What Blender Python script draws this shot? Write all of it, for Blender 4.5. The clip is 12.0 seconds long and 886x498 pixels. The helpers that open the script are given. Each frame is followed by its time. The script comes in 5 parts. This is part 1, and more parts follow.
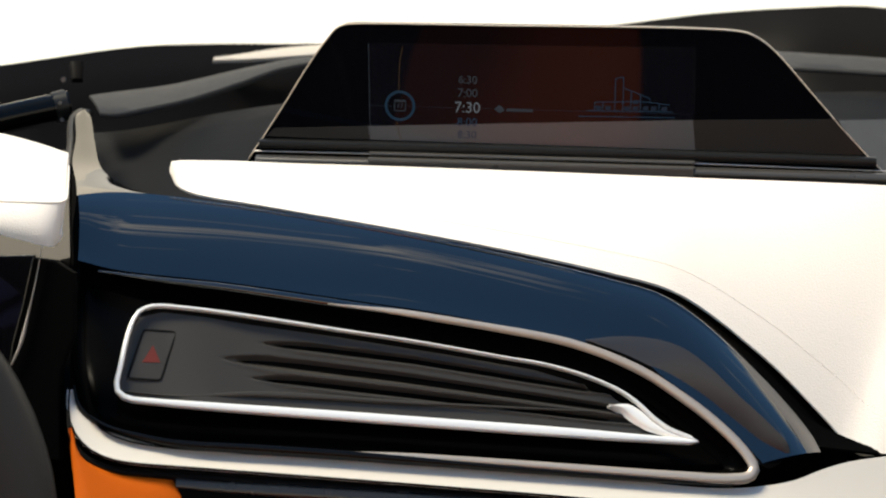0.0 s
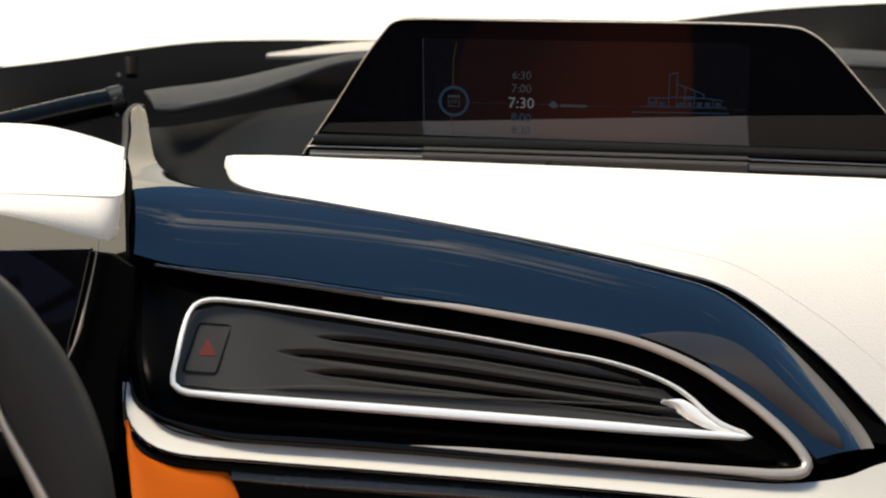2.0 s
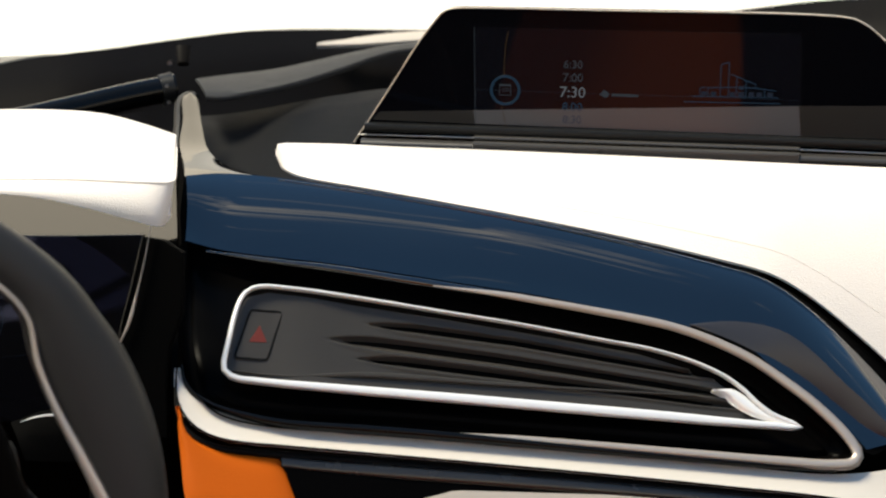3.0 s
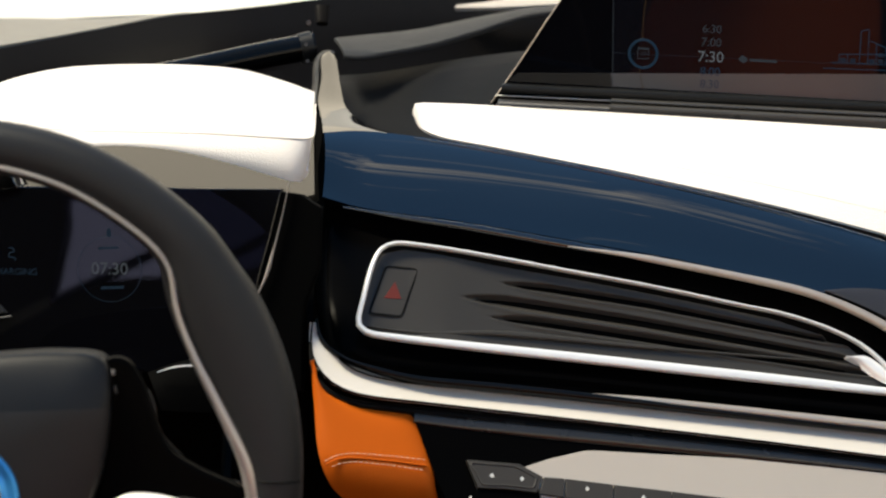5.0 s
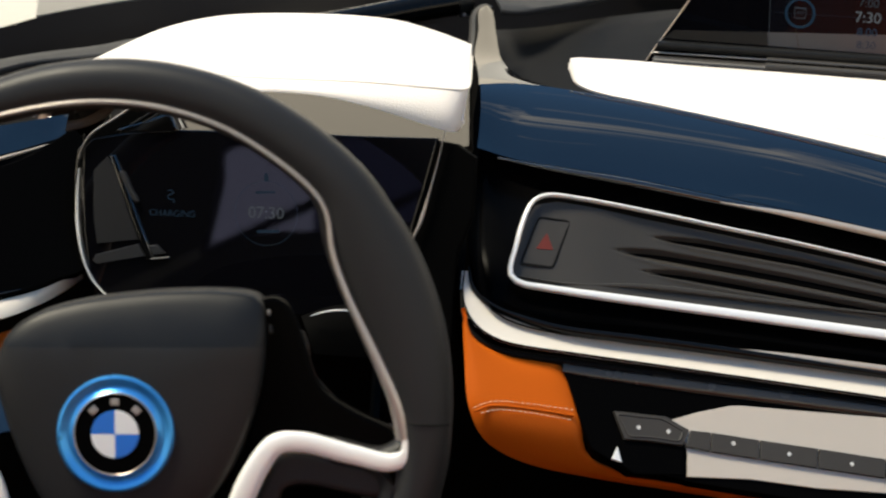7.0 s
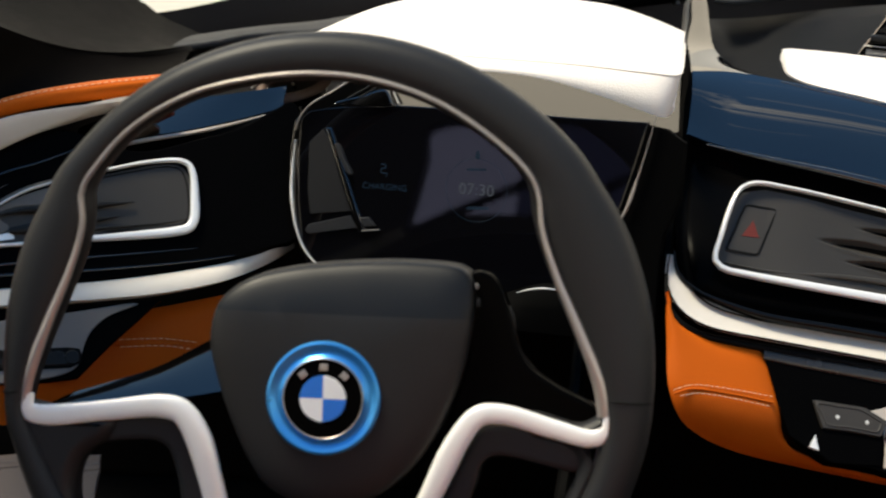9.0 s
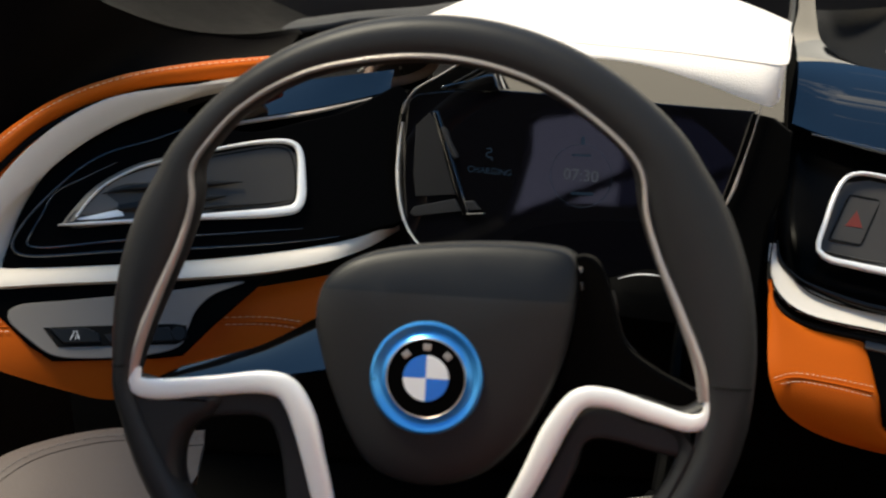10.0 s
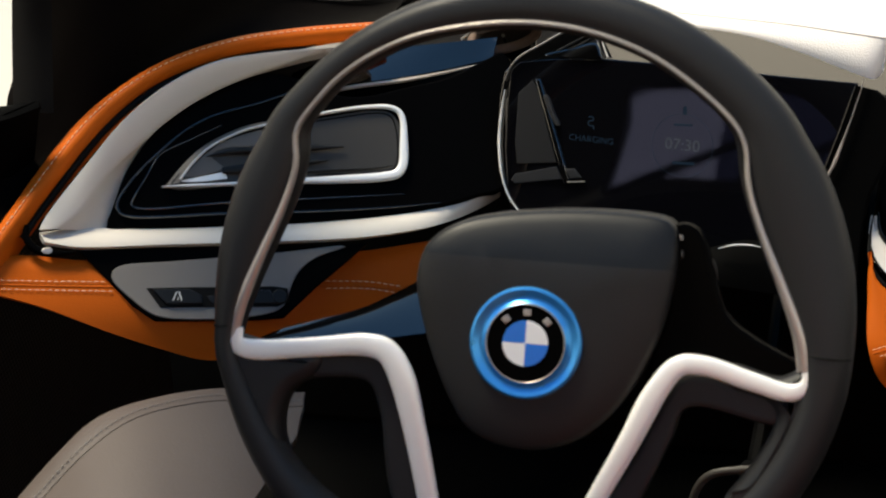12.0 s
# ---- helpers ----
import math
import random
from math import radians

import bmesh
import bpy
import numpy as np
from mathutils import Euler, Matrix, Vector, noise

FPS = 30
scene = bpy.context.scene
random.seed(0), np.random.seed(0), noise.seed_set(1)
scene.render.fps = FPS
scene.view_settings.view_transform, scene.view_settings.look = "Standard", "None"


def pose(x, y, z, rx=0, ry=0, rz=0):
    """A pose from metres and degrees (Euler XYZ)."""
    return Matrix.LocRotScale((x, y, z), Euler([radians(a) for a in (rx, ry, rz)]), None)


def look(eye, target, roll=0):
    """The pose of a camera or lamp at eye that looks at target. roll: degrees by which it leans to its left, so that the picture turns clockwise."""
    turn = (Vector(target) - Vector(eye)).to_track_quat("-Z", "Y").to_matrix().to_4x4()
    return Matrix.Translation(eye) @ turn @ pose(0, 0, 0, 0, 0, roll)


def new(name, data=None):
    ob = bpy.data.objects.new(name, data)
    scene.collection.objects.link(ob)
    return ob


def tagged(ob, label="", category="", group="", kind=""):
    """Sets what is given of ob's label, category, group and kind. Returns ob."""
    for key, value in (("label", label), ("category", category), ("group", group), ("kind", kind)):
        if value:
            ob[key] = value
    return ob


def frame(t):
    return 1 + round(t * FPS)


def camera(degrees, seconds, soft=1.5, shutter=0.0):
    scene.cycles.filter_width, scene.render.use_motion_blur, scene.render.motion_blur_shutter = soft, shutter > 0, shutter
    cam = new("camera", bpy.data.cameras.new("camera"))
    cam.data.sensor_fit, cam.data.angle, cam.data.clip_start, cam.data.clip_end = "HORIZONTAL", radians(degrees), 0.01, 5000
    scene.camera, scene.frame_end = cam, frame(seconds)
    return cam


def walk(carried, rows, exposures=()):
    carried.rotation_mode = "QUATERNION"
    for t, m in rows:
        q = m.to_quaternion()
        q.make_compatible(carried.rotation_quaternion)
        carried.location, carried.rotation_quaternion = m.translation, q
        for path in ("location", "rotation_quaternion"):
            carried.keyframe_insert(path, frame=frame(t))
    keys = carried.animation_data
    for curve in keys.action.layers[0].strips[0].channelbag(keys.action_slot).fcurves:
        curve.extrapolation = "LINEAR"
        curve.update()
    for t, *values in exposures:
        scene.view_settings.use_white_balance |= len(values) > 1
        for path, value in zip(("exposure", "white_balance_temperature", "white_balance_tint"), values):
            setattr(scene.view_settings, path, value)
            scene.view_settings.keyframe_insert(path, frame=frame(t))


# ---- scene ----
cam = camera(19.35, 12.0, soft=2.1, shutter=0.5)
cam.data.dof.use_dof = True
cam.data.dof.focus_distance = 1.81
cam.data.dof.aperture_fstop = 11.5
# seconds, place in metres, turn in degrees: a head that pans left and tips down a little
ROWS = [
    (0.0, 0.0000, 0.0000, 1.3300, 68.000, -0.000, -8.000),
    (0.5, -0.0019, 0.0016, 1.3290, 68.007, -0.015, -7.954),
    (1.0, -0.0038, -0.0011, 1.3289, 68.024, 0.053, -7.777),
    (1.5, -0.0042, -0.0017, 1.3298, 67.986, 0.109, -7.407),
    (2.0, -0.0058, -0.0048, 1.3290, 67.983, 0.240, -6.985),
    (2.5, -0.0081, -0.0062, 1.3255, 67.993, 0.246, -6.530),
    (3.0, -0.0099, -0.0066, 1.3254, 67.862, 0.325, -5.942),
    (5.0, -0.0160, -0.0155, 1.3200, 67.267, 0.340, -2.910),
    (5.5, -0.0174, -0.0170, 1.3161, 67.113, 0.364, -2.176),
    (6.0, -0.0192, -0.0223, 1.3171, 66.841, 0.329, -1.322),
    (6.5, -0.0184, -0.0284, 1.3177, 66.638, 0.311, -0.405),
    (7.0, -0.0207, -0.0333, 1.3163, 66.544, 0.282, 0.614),
    (9.0, -0.0270, -0.0585, 1.3197, 66.319, -0.088, 5.480),
    (9.5, -0.0276, -0.0650, 1.3210, 66.226, -0.176, 6.691),
    (10.0, -0.0293, -0.0730, 1.3201, 66.127, -0.170, 7.876),
    (10.5, -0.0316, -0.0769, 1.3191, 65.980, -0.152, 8.786),
    (11.0, -0.0321, -0.0806, 1.3204, 65.757, -0.184, 9.509),
    (11.5, -0.0323, -0.0821, 1.3200, 65.598, -0.169, 9.928),
    (12.0, -0.0317, -0.0837, 1.3188, 65.558, -0.129, 10.138),
]
walk(cam, [(t, pose(x, y, z, rx, ry, rz)) for t, x, y, z, rx, ry, rz in ROWS], [(0.0, 0.0)])

# ---- light ----
world = bpy.data.worlds.new("sky")
scene.world = world
world.use_nodes = True
wn, wl = world.node_tree.nodes, world.node_tree.links
SUN_UP, SUN_TURN = 66.0, -72.0
sky = wn.new("ShaderNodeTexSky")
sky.sky_type, sky.sun_disc = "NISHITA", False
sky.sun_elevation, sky.sun_rotation = radians(SUN_UP), radians(SUN_TURN)
sky.dust_density, sky.ozone_density = 0.4, 1.2
sky_at = wn.new("ShaderNodeTexCoord")
# thin streaks of cloud high up
cloud_map = wn.new("ShaderNodeMapping")
cloud_map.inputs["Rotation"].default_value = (0.0, 0.0, 0.35)
cloud_map.inputs["Scale"].default_value = (2.2, 5.0, 2.2)
cloud_map.inputs["Location"].default_value = (2.3, 0.7, 1.1)
cloud = wn.new("ShaderNodeTexNoise")
cloud.inputs["Scale"].default_value, cloud.inputs["Detail"].default_value, cloud.inputs["Distortion"].default_value = 2.8, 4.0, 0.5
cloud_ramp = wn.new("ShaderNodeValToRGB")
cloud_ramp.color_ramp.elements[0].position, cloud_ramp.color_ramp.elements[1].position = 0.57, 0.88
# the cloud field thickens towards the zenith's east side
field = wn.new("ShaderNodeVectorMath")
field.operation = "DISTANCE"
field.inputs[1].default_value = (0.24, 0.13, 0.962)
thick = wn.new("ShaderNodeMapRange")
thick.inputs["From Min"].default_value, thick.inputs["From Max"].default_value = 0.05, 0.29
thick.inputs["To Min"].default_value, thick.inputs["To Max"].default_value = 0.20, -0.10
gather = wn.new("ShaderNodeMath")
wl.new(sky_at.outputs["Generated"], field.inputs[0])
wl.new(field.outputs["Value"], thick.inputs["Value"])
wl.new(thick.outputs["Result"], gather.inputs[0])
wl.new(cloud.outputs["Fac"], gather.inputs[1])
cloud_mix = wn.new("ShaderNodeMixRGB")
cloud_mix.inputs["Color2"].default_value = (8.0, 7.8, 7.4, 1)
# warm haze bank over the horizon, with an uneven upper edge
split = wn.new("ShaderNodeSeparateXYZ")
bank = wn.new("ShaderNodeTexNoise")
bank.inputs["Scale"].default_value, bank.inputs["Detail"].default_value = 5.0, 6.0
rise = wn.new("ShaderNodeMath")
rise.operation = "MULTIPLY_ADD"
rise.inputs[1].default_value = 0.16
haze_ramp = wn.new("ShaderNodeMapRange")
haze_ramp.inputs["From Min"].default_value, haze_ramp.inputs["From Max"].default_value = 0.47, 0.53
haze_ramp.inputs["To Min"].default_value, haze_ramp.inputs["To Max"].default_value = 1.0, 0.0
haze_mix = wn.new("ShaderNodeMixRGB")
haze_mix.inputs["Color2"].default_value = (9.4, 8.3, 6.4, 1)
wl.new(sky_at.outputs["Generated"], cloud_map.inputs["Vector"])
wl.new(cloud_map.outputs["Vector"], cloud.inputs["Vector"])
wl.new(gather.outputs["Value"], cloud_ramp.inputs["Fac"])
wl.new(cloud_ramp.outputs["Color"], cloud_mix.inputs["Fac"])
clear = wn.new("ShaderNodeMixRGB")
clear.blend_type = "MULTIPLY"
clear.inputs["Fac"].default_value, clear.inputs["Color2"].default_value = 1.0, (0.70, 1.04, 1.12, 1)
wl.new(sky.outputs["Color"], clear.inputs["Color1"])
wl.new(clear.outputs["Color"], cloud_mix.inputs["Color1"])
wl.new(sky_at.outputs["Generated"], split.inputs["Vector"])
wl.new(sky_at.outputs["Generated"], bank.inputs["Vector"])
wl.new(bank.outputs["Fac"], rise.inputs[0])
wl.new(split.outputs["Z"], rise.inputs[2])
wl.new(rise.outputs["Value"], haze_ramp.inputs["Value"])
wl.new(haze_ramp.outputs["Result"], haze_mix.inputs["Fac"])
wl.new(cloud_mix.outputs["Color"], haze_mix.inputs["Color1"])
wl.new(haze_mix.outputs["Color"], wn["Background"].inputs["Color"])
wn["Background"].inputs["Strength"].default_value = 0.16
# the sun, softened by thin cloud
sun = new("sun", bpy.data.lights.new("sun", "SUN"))
sun.data.energy, sun.data.angle, sun.data.color = 5.8, radians(16.0), (1.0, 0.90, 0.69)
up, turn = radians(SUN_UP), radians(SUN_TURN)
sun_way = Vector((math.sin(turn) * math.cos(up), math.cos(turn) * math.cos(up), math.sin(up)))
sun.matrix_world = look(sun_way * 20, (0, 0, 0))


# ---- materials ----
def material(name, colour, rough, metal=0.0, grain=0.0, grain_scale=400.0, blotch=0.12, blotch_scale=9.0, coat=0.0, spec=0.5, kind="noise", rough_var=0.06):
    """A surface with colour blotches, uneven gloss and fine relief."""
    m = bpy.data.materials.new(name)
    m.use_nodes = True
    nodes, links = m.node_tree.nodes, m.node_tree.links
    b = nodes["Principled BSDF"]
    b.inputs["Roughness"].default_value, b.inputs["Metallic"].default_value = rough, metal
    b.inputs["Coat Weight"].default_value, b.inputs["Coat Roughness"].default_value = coat, 0.03
    b.inputs["Specular IOR Level"].default_value = spec
    at = nodes.new("ShaderNodeTexCoord")
    large = nodes.new("ShaderNodeTexNoise")
    large.inputs["Scale"].default_value, large.inputs["Detail"].default_value = blotch_scale, 6.0
    links.new(at.outputs["Object"], large.inputs["Vector"])
    mix = nodes.new("ShaderNodeMixRGB")
    mix.inputs["Color1"].default_value = (*[c * (1 - blotch) for c in colour], 1)
    mix.inputs["Color2"].default_value = (*[min(1.0, c * (1 + blotch)) for c in colour], 1)
    links.new(large.outputs["Fac"], mix.inputs["Fac"])
    links.new(mix.outputs["Color"], b.inputs["Base Color"])
    spread = nodes.new("ShaderNodeMapRange")
    spread.inputs["To Min"].default_value, spread.inputs["To Max"].default_value = max(0.0, rough - rough_var), rough + rough_var
    fine = nodes.new("ShaderNodeTexNoise")
    fine.inputs["Scale"].default_value, fine.inputs["Detail"].default_value = 60.0, 4.0
    links.new(at.outputs["Object"], fine.inputs["Vector"])
    links.new(fine.outputs["Fac"], spread.inputs["Value"])
    links.new(spread.outputs["Result"], b.inputs["Roughness"])
    if grain:
        if kind == "leather":
            tex = nodes.new("ShaderNodeTexVoronoi")
            tex.feature = "SMOOTH_F1"
            out = tex.outputs["Distance"]
        elif kind in ("mesh_side", "mesh_top"):
            tex = nodes.new("ShaderNodeTexVoronoi")
            tex.voronoi_dimensions = "2D"
            tex.inputs["Randomness"].default_value = 0.0
            out = tex.outputs["Distance"]
            hole = nodes.new("ShaderNodeMapRange")
            hole.inputs["From Min"].default_value, hole.inputs["From Max"].default_value = 0.32, 0.46
            hole.inputs["To Min"].default_value, hole.inputs["To Max"].default_value = 0.08, 1.0
            links.new(out, hole.inputs["Value"])
            pierced = nodes.new("ShaderNodeMixRGB")
            pierced.blend_type = "MULTIPLY"
            pierced.inputs["Fac"].default_value = 1.0
            links.new(mix.outputs["Color"], pierced.inputs["Color1"])
            links.new(hole.outputs["Result"], pierced.inputs["Color2"])
            links.new(pierced.outputs["Color"], b.inputs["Base Color"])
        else:
            tex = nodes.new("ShaderNodeTexNoise")
            tex.inputs["Detail"].default_value = 5.0
            out = tex.outputs["Fac"]
        tex.inputs["Scale"].default_value = grain_scale
        if kind.startswith("mesh"):
            parted, woven = nodes.new("ShaderNodeSeparateXYZ"), nodes.new("ShaderNodeCombineXYZ")
            skew = nodes.new("ShaderNodeMath")
            skew.operation = "MULTIPLY_ADD"
            skew.inputs[1].default_value = 0.55
            along, across = ("Y", "Z") if kind == "mesh_side" else ("X", "Y")
            links.new(at.outputs["Object"], parted.inputs["Vector"])
            links.new(parted.outputs[across], skew.inputs[0])
            links.new(parted.outputs[along], skew.inputs[2])
            links.new(skew.outputs["Value"], woven.inputs["X"])
            links.new(parted.outputs[across], woven.inputs["Y"])
            links.new(woven.outputs["Vector"], tex.inputs["Vector"])
        else:
            links.new(at.outputs["Object"], tex.inputs["Vector"])
        bump = nodes.new("ShaderNodeBump")
        bump.inputs["Strength"].default_value, bump.inputs["Distance"].default_value = grain, 0.0006
        links.new(out, bump.inputs["Height"])
        links.new(bump.outputs["Normal"], b.inputs["Normal"])
    return m


def glow(name, colour, power):
    m = bpy.data.materials.new(name)
    m.use_nodes = True
    b = m.node_tree.nodes["Principled BSDF"]
    b.inputs["Base Color"].default_value, b.inputs["Roughness"].default_value = (0.01, 0.01, 0.01, 1), 0.3
    b.inputs["Specular IOR Level"].default_value = 0.1
    b.inputs["Emission Color"].default_value, b.inputs["Emission Strength"].default_value = (*colour, 1), power
    return m


WHITE_LEATHER = material("white leather", (0.80, 0.735, 0.675), 0.48, grain=0.35, grain_scale=900, kind="leather", blotch=0.04)
ORANGE_LEATHER = material("orange leather", (0.51, 0.099, 0.0045), 0.5, spec=0.1, grain=0.16, grain_scale=1000, kind="leather", blotch=0.08)
GREY_LEATHER = material("warm grey leather", (0.110, 0.088, 0.077), 0.58, spec=0.22, grain=0.3, grain_scale=900, kind="leather", blotch=0.07)
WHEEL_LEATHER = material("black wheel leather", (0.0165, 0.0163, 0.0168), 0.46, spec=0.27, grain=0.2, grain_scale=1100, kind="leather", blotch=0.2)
GLOSS_BLACK = material("black gloss lacquer", (0.0008, 0.0008, 0.001), 0.03, rough_var=0.015, blotch=0.1, coat=1.0, spec=0.8)
GLOSS_TRAY = material("black polished tray", (0.001, 0.001, 0.001), 0.05, rough_var=0.02, blotch=0.1, spec=0.5)
BROW_BLACK = material("smooth blue-black hub face", (0.0068, 0.0076, 0.0092), 0.44, spec=0.25, grain=0.1, grain_scale=1500, blotch=0.2)
SATIN_BLACK = material("black satin plastic", (0.008, 0.008, 0.008), 0.4, spec=0.25, grain=0.15, grain_scale=1500, blotch=0.2)
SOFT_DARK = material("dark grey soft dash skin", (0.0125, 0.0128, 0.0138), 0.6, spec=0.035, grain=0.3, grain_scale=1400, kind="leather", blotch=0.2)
DEEP_BLACK = material("black trim", (0.003, 0.003, 0.003), 0.6, blotch=0.2, spec=0.1)
RECESS_BLACK = material("black moulded recess", (0.0016, 0.0015, 0.0015), 0.24, blotch=0.2, spec=0.015)
COWL_BLACK = material("black cowl plastic", (0.0056, 0.0048, 0.0044), 0.42, blotch=0.3, spec=0.03, grain=0.1, grain_scale=900)
TUBE_BLACK = material("black tube plastic", (0.002, 0.002, 0.002), 0.16, blotch=0.2, spec=0.2)
VENT_GREY = material("graphite satin vent panel", (0.046, 0.042, 0.037), 0.36, grain=0.1, grain_scale=1600, blotch=0.15, spec=0.3, metal=0.1)
SILVER = material("satin silver trim", (0.58, 0.49, 0.41), 0.36, metal=0.55, blotch=0.05)
PEARL = material("pearl silver lacquer", (0.66, 0.61, 0.545), 0.36, metal=0.1, blotch=0.05, spec=0.25)
CHROME = material("bright satin chrome", (0.98, 0.96, 0.93), 0.2, metal=0.28, blotch=0.03, rough_var=0.03)
GREY_STRIP = material("grey ledge plastic", (0.034, 0.034, 0.035), 0.55, spec=0.12, grain=0.2, grain_scale=1200)
PLATE_METAL = material("brushed warm metal plate", (0.54, 0.475, 0.405), 0.4, metal=0.15, grain=0.08, grain_scale=900, blotch=0.06)
PLATE_GREY = material("grey satin metal plate", (0.175, 0.165, 0.155), 0.45, spec=0.22, metal=0.0, blotch=0.06)
BUTTON = material("dark grey rubber button", (0.044, 0.040, 0.036), 0.45, spec=0.25, grain=0.15, grain_scale=1300)
GLASS_BLACK = material("black display glass", (0.002, 0.002, 0.003), 0.03, rough_var=0.008, blotch=0.1, spec=0.13)
CLUSTER_GLASS = material("black instrument glass", (0.002, 0.002, 0.003), 0.018, rough_var=0.006, blotch=0.1, spec=0.5)
DOOR_MESH = material("black perforated door cloth", (0.032, 0.028, 0.025), 0.55, spec=0.12, grain=1.0, grain_scale=250, kind="mesh_side", blotch=0.25)
BLUE_RING = material("blue anodised ring", (0.055, 0.33, 0.78), 0.3, metal=0.6, blotch=0.06)
BLUE_ENAMEL = material("blue enamel", (0.03, 0.17, 0.62), 0.2, blotch=0.04)
WHITE_ENAMEL = material("white enamel", (0.80, 0.80, 0.80), 0.2, blotch=0.03)
RED_MARK = material("red warning print", (0.125, 0.018, 0.007), 0.4, blotch=0.1)
WHITE_MARK = material("white print", (0.62, 0.62, 0.60), 0.5, blotch=0.05)
THREAD = material("pale sewing thread", (0.77, 0.49, 0.32), 0.7, blotch=0.1)
THREAD_SAND = material("sand sewing thread", (0.84, 0.78, 0.71), 0.7, blotch=0.15)
THREAD_GREY = material("grey sewing thread", (0.20, 0.18, 0.17), 0.7, blotch=0.15)
COPPER = material("copper toned ring", (0.15, 0.10, 0.075), 0.6, spec=0.2)
CAR_PAINT = material("white car paint", (0.78, 0.73, 0.64), 0.3, blotch=0.04, blotch_scale=2.0, coat=0.5)
CONCRETE = material("pale concrete", (0.50, 0.47, 0.42), 0.85, grain=0.5, grain_scale=60, blotch=0.15, blotch_scale=1.2)
CARPET = material("black carpet", (0.004, 0.004, 0.004), 0.95, spec=0.02, grain=0.6, grain_scale=700)
SCREEN_WHITE = glow("display white", (0.62, 0.72, 0.80), 0.125)
SCREEN_DIM = glow("display dim", (0.35, 0.5, 0.65), 0.045)
SCREEN_BLUE = glow("display blue", (0.02, 0.20, 0.42), 0.085)
LCD_BLACK = material("display screen area", (0.004, 0.004, 0.006), 0.02, rough_var=0.01, blotch=0.1, spec=0.28)
# driver's end of the dash: the pillar's shade is put into these two colours
DASH_SHADED = material("grey soft dash skin darkened for shade", (0.0042, 0.0035, 0.0031), 0.6, spec=0.035, grain=0.2, grain_scale=1200, kind="leather", blotch=0.15)
DASH_SHADED_BROWN = material("brown dash skin darkened for shade", (0.0022, 0.0015, 0.0012), 0.6, spec=0.012, grain=0.25, grain_scale=1300, kind="leather", blotch=0.2)
INLAY = material("dull silver inlay", (0.44, 0.40, 0.37), 0.34, metal=0.6, blotch=0.05)
BEIGE_PANEL = material("beige grey scuttle plastic", (0.22, 0.205, 0.18), 0.5, spec=0.2, blotch=0.08)
SIDE_GREY = material("graphite satin side panel", (0.016, 0.0155, 0.0155), 0.4, spec=0.2)
PLATE_DARK = material("dark satin metal face", (0.022, 0.0215, 0.022), 0.34, spec=0.3, blotch=0.08)
FACET_GREY = material("satin lacquer greyed for reflection", (0.032, 0.031, 0.035), 0.34, rough_var=0.02, blotch=0.1, spec=0.5)
POST_BROWN = material("dark brown post cloth", (0.0042, 0.0036, 0.0032), 0.7, spec=0.08, grain=0.3, grain_scale=900, blotch=0.2)
SILL_GREY = material("dark grey sill plastic", (0.0016, 0.0016, 0.0017), 0.75, spec=0.01, blotch=0.2)
BEVEL_SHADED = material("bevel metal darkened for shade", (0.13, 0.115, 0.10), 0.4, metal=0.2, blotch=0.08)
PIANO = material("black satin moulding", (0.0016, 0.0015, 0.0015), 0.25, blotch=0.2, spec=0.22)
SPOKE_SILVER = material("satin silver spoke lacquer", (0.98, 0.95, 0.90), 0.32, metal=0.15, blotch=0.02, rough_var=0.02)
FOOT_SHEEN = material("screen glass greyed for reflection", (0.075, 0.074, 0.078), 0.14, rough_var=0.03, spec=0.5)
CLOCK_WHITE = glow("clock white", (0.62, 0.72, 0.80), 0.065)
CLOCK_BLUE = glow("clock blue", (0.02, 0.20, 0.42), 0.05)
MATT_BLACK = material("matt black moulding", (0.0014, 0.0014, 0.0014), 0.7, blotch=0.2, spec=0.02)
GRILLE = material("fine black speaker mesh", (0.030, 0.030, 0.032), 0.5, grain=1.0, grain_scale=420, kind="mesh_top", blotch=0.1)
FOOT_SHEEN_DIM = material("foot glass greyed for reflection", (0.024, 0.0225, 0.021), 0.12, rough_var=0.03, spec=0.5)
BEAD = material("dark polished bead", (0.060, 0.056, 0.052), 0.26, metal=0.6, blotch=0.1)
RAIL_SHEEN = material("rail paled for reflection", (0.075, 0.07, 0.066), 0.3, metal=0.3, blotch=0.1)
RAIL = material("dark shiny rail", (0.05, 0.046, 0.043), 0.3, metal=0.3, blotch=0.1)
SCREEN_FAINT = glow("display faint blue", (0.03, 0.18, 0.42), 0.04)
SCREEN_AMBER = glow("display amber", (0.6, 0.28, 0.05), 0.05)



def tint_glass(name, colour):
    m = bpy.data.materials.new(name)
    m.use_nodes = True
    b = m.node_tree.nodes["Principled BSDF"]
    b.inputs["Base Color"].default_value, b.inputs["Transmission Weight"].default_value = (*colour, 1), 1.0
    b.inputs["Roughness"].default_value, b.inputs["IOR"].default_value = 0.02, 1.02
    return m


TINTED = tint_glass("blue tint for the mirrored patch", (0.46, 0.52, 1.0))
TINTED_DEEP = tint_glass("deep blue tint for the mirrored patch", (0.045, 0.055, 0.16))

# ---- shaping ----
BASE = {}


def thing(name, at, label, category, group="", kind=""):
    """A top-level thing: an Empty at its base."""
    ob = new(name)
    ob.location = at
    ob.empty_display_size = 0.02
    BASE[ob] = Vector(at)
    return tagged(ob, label, category, group, kind)


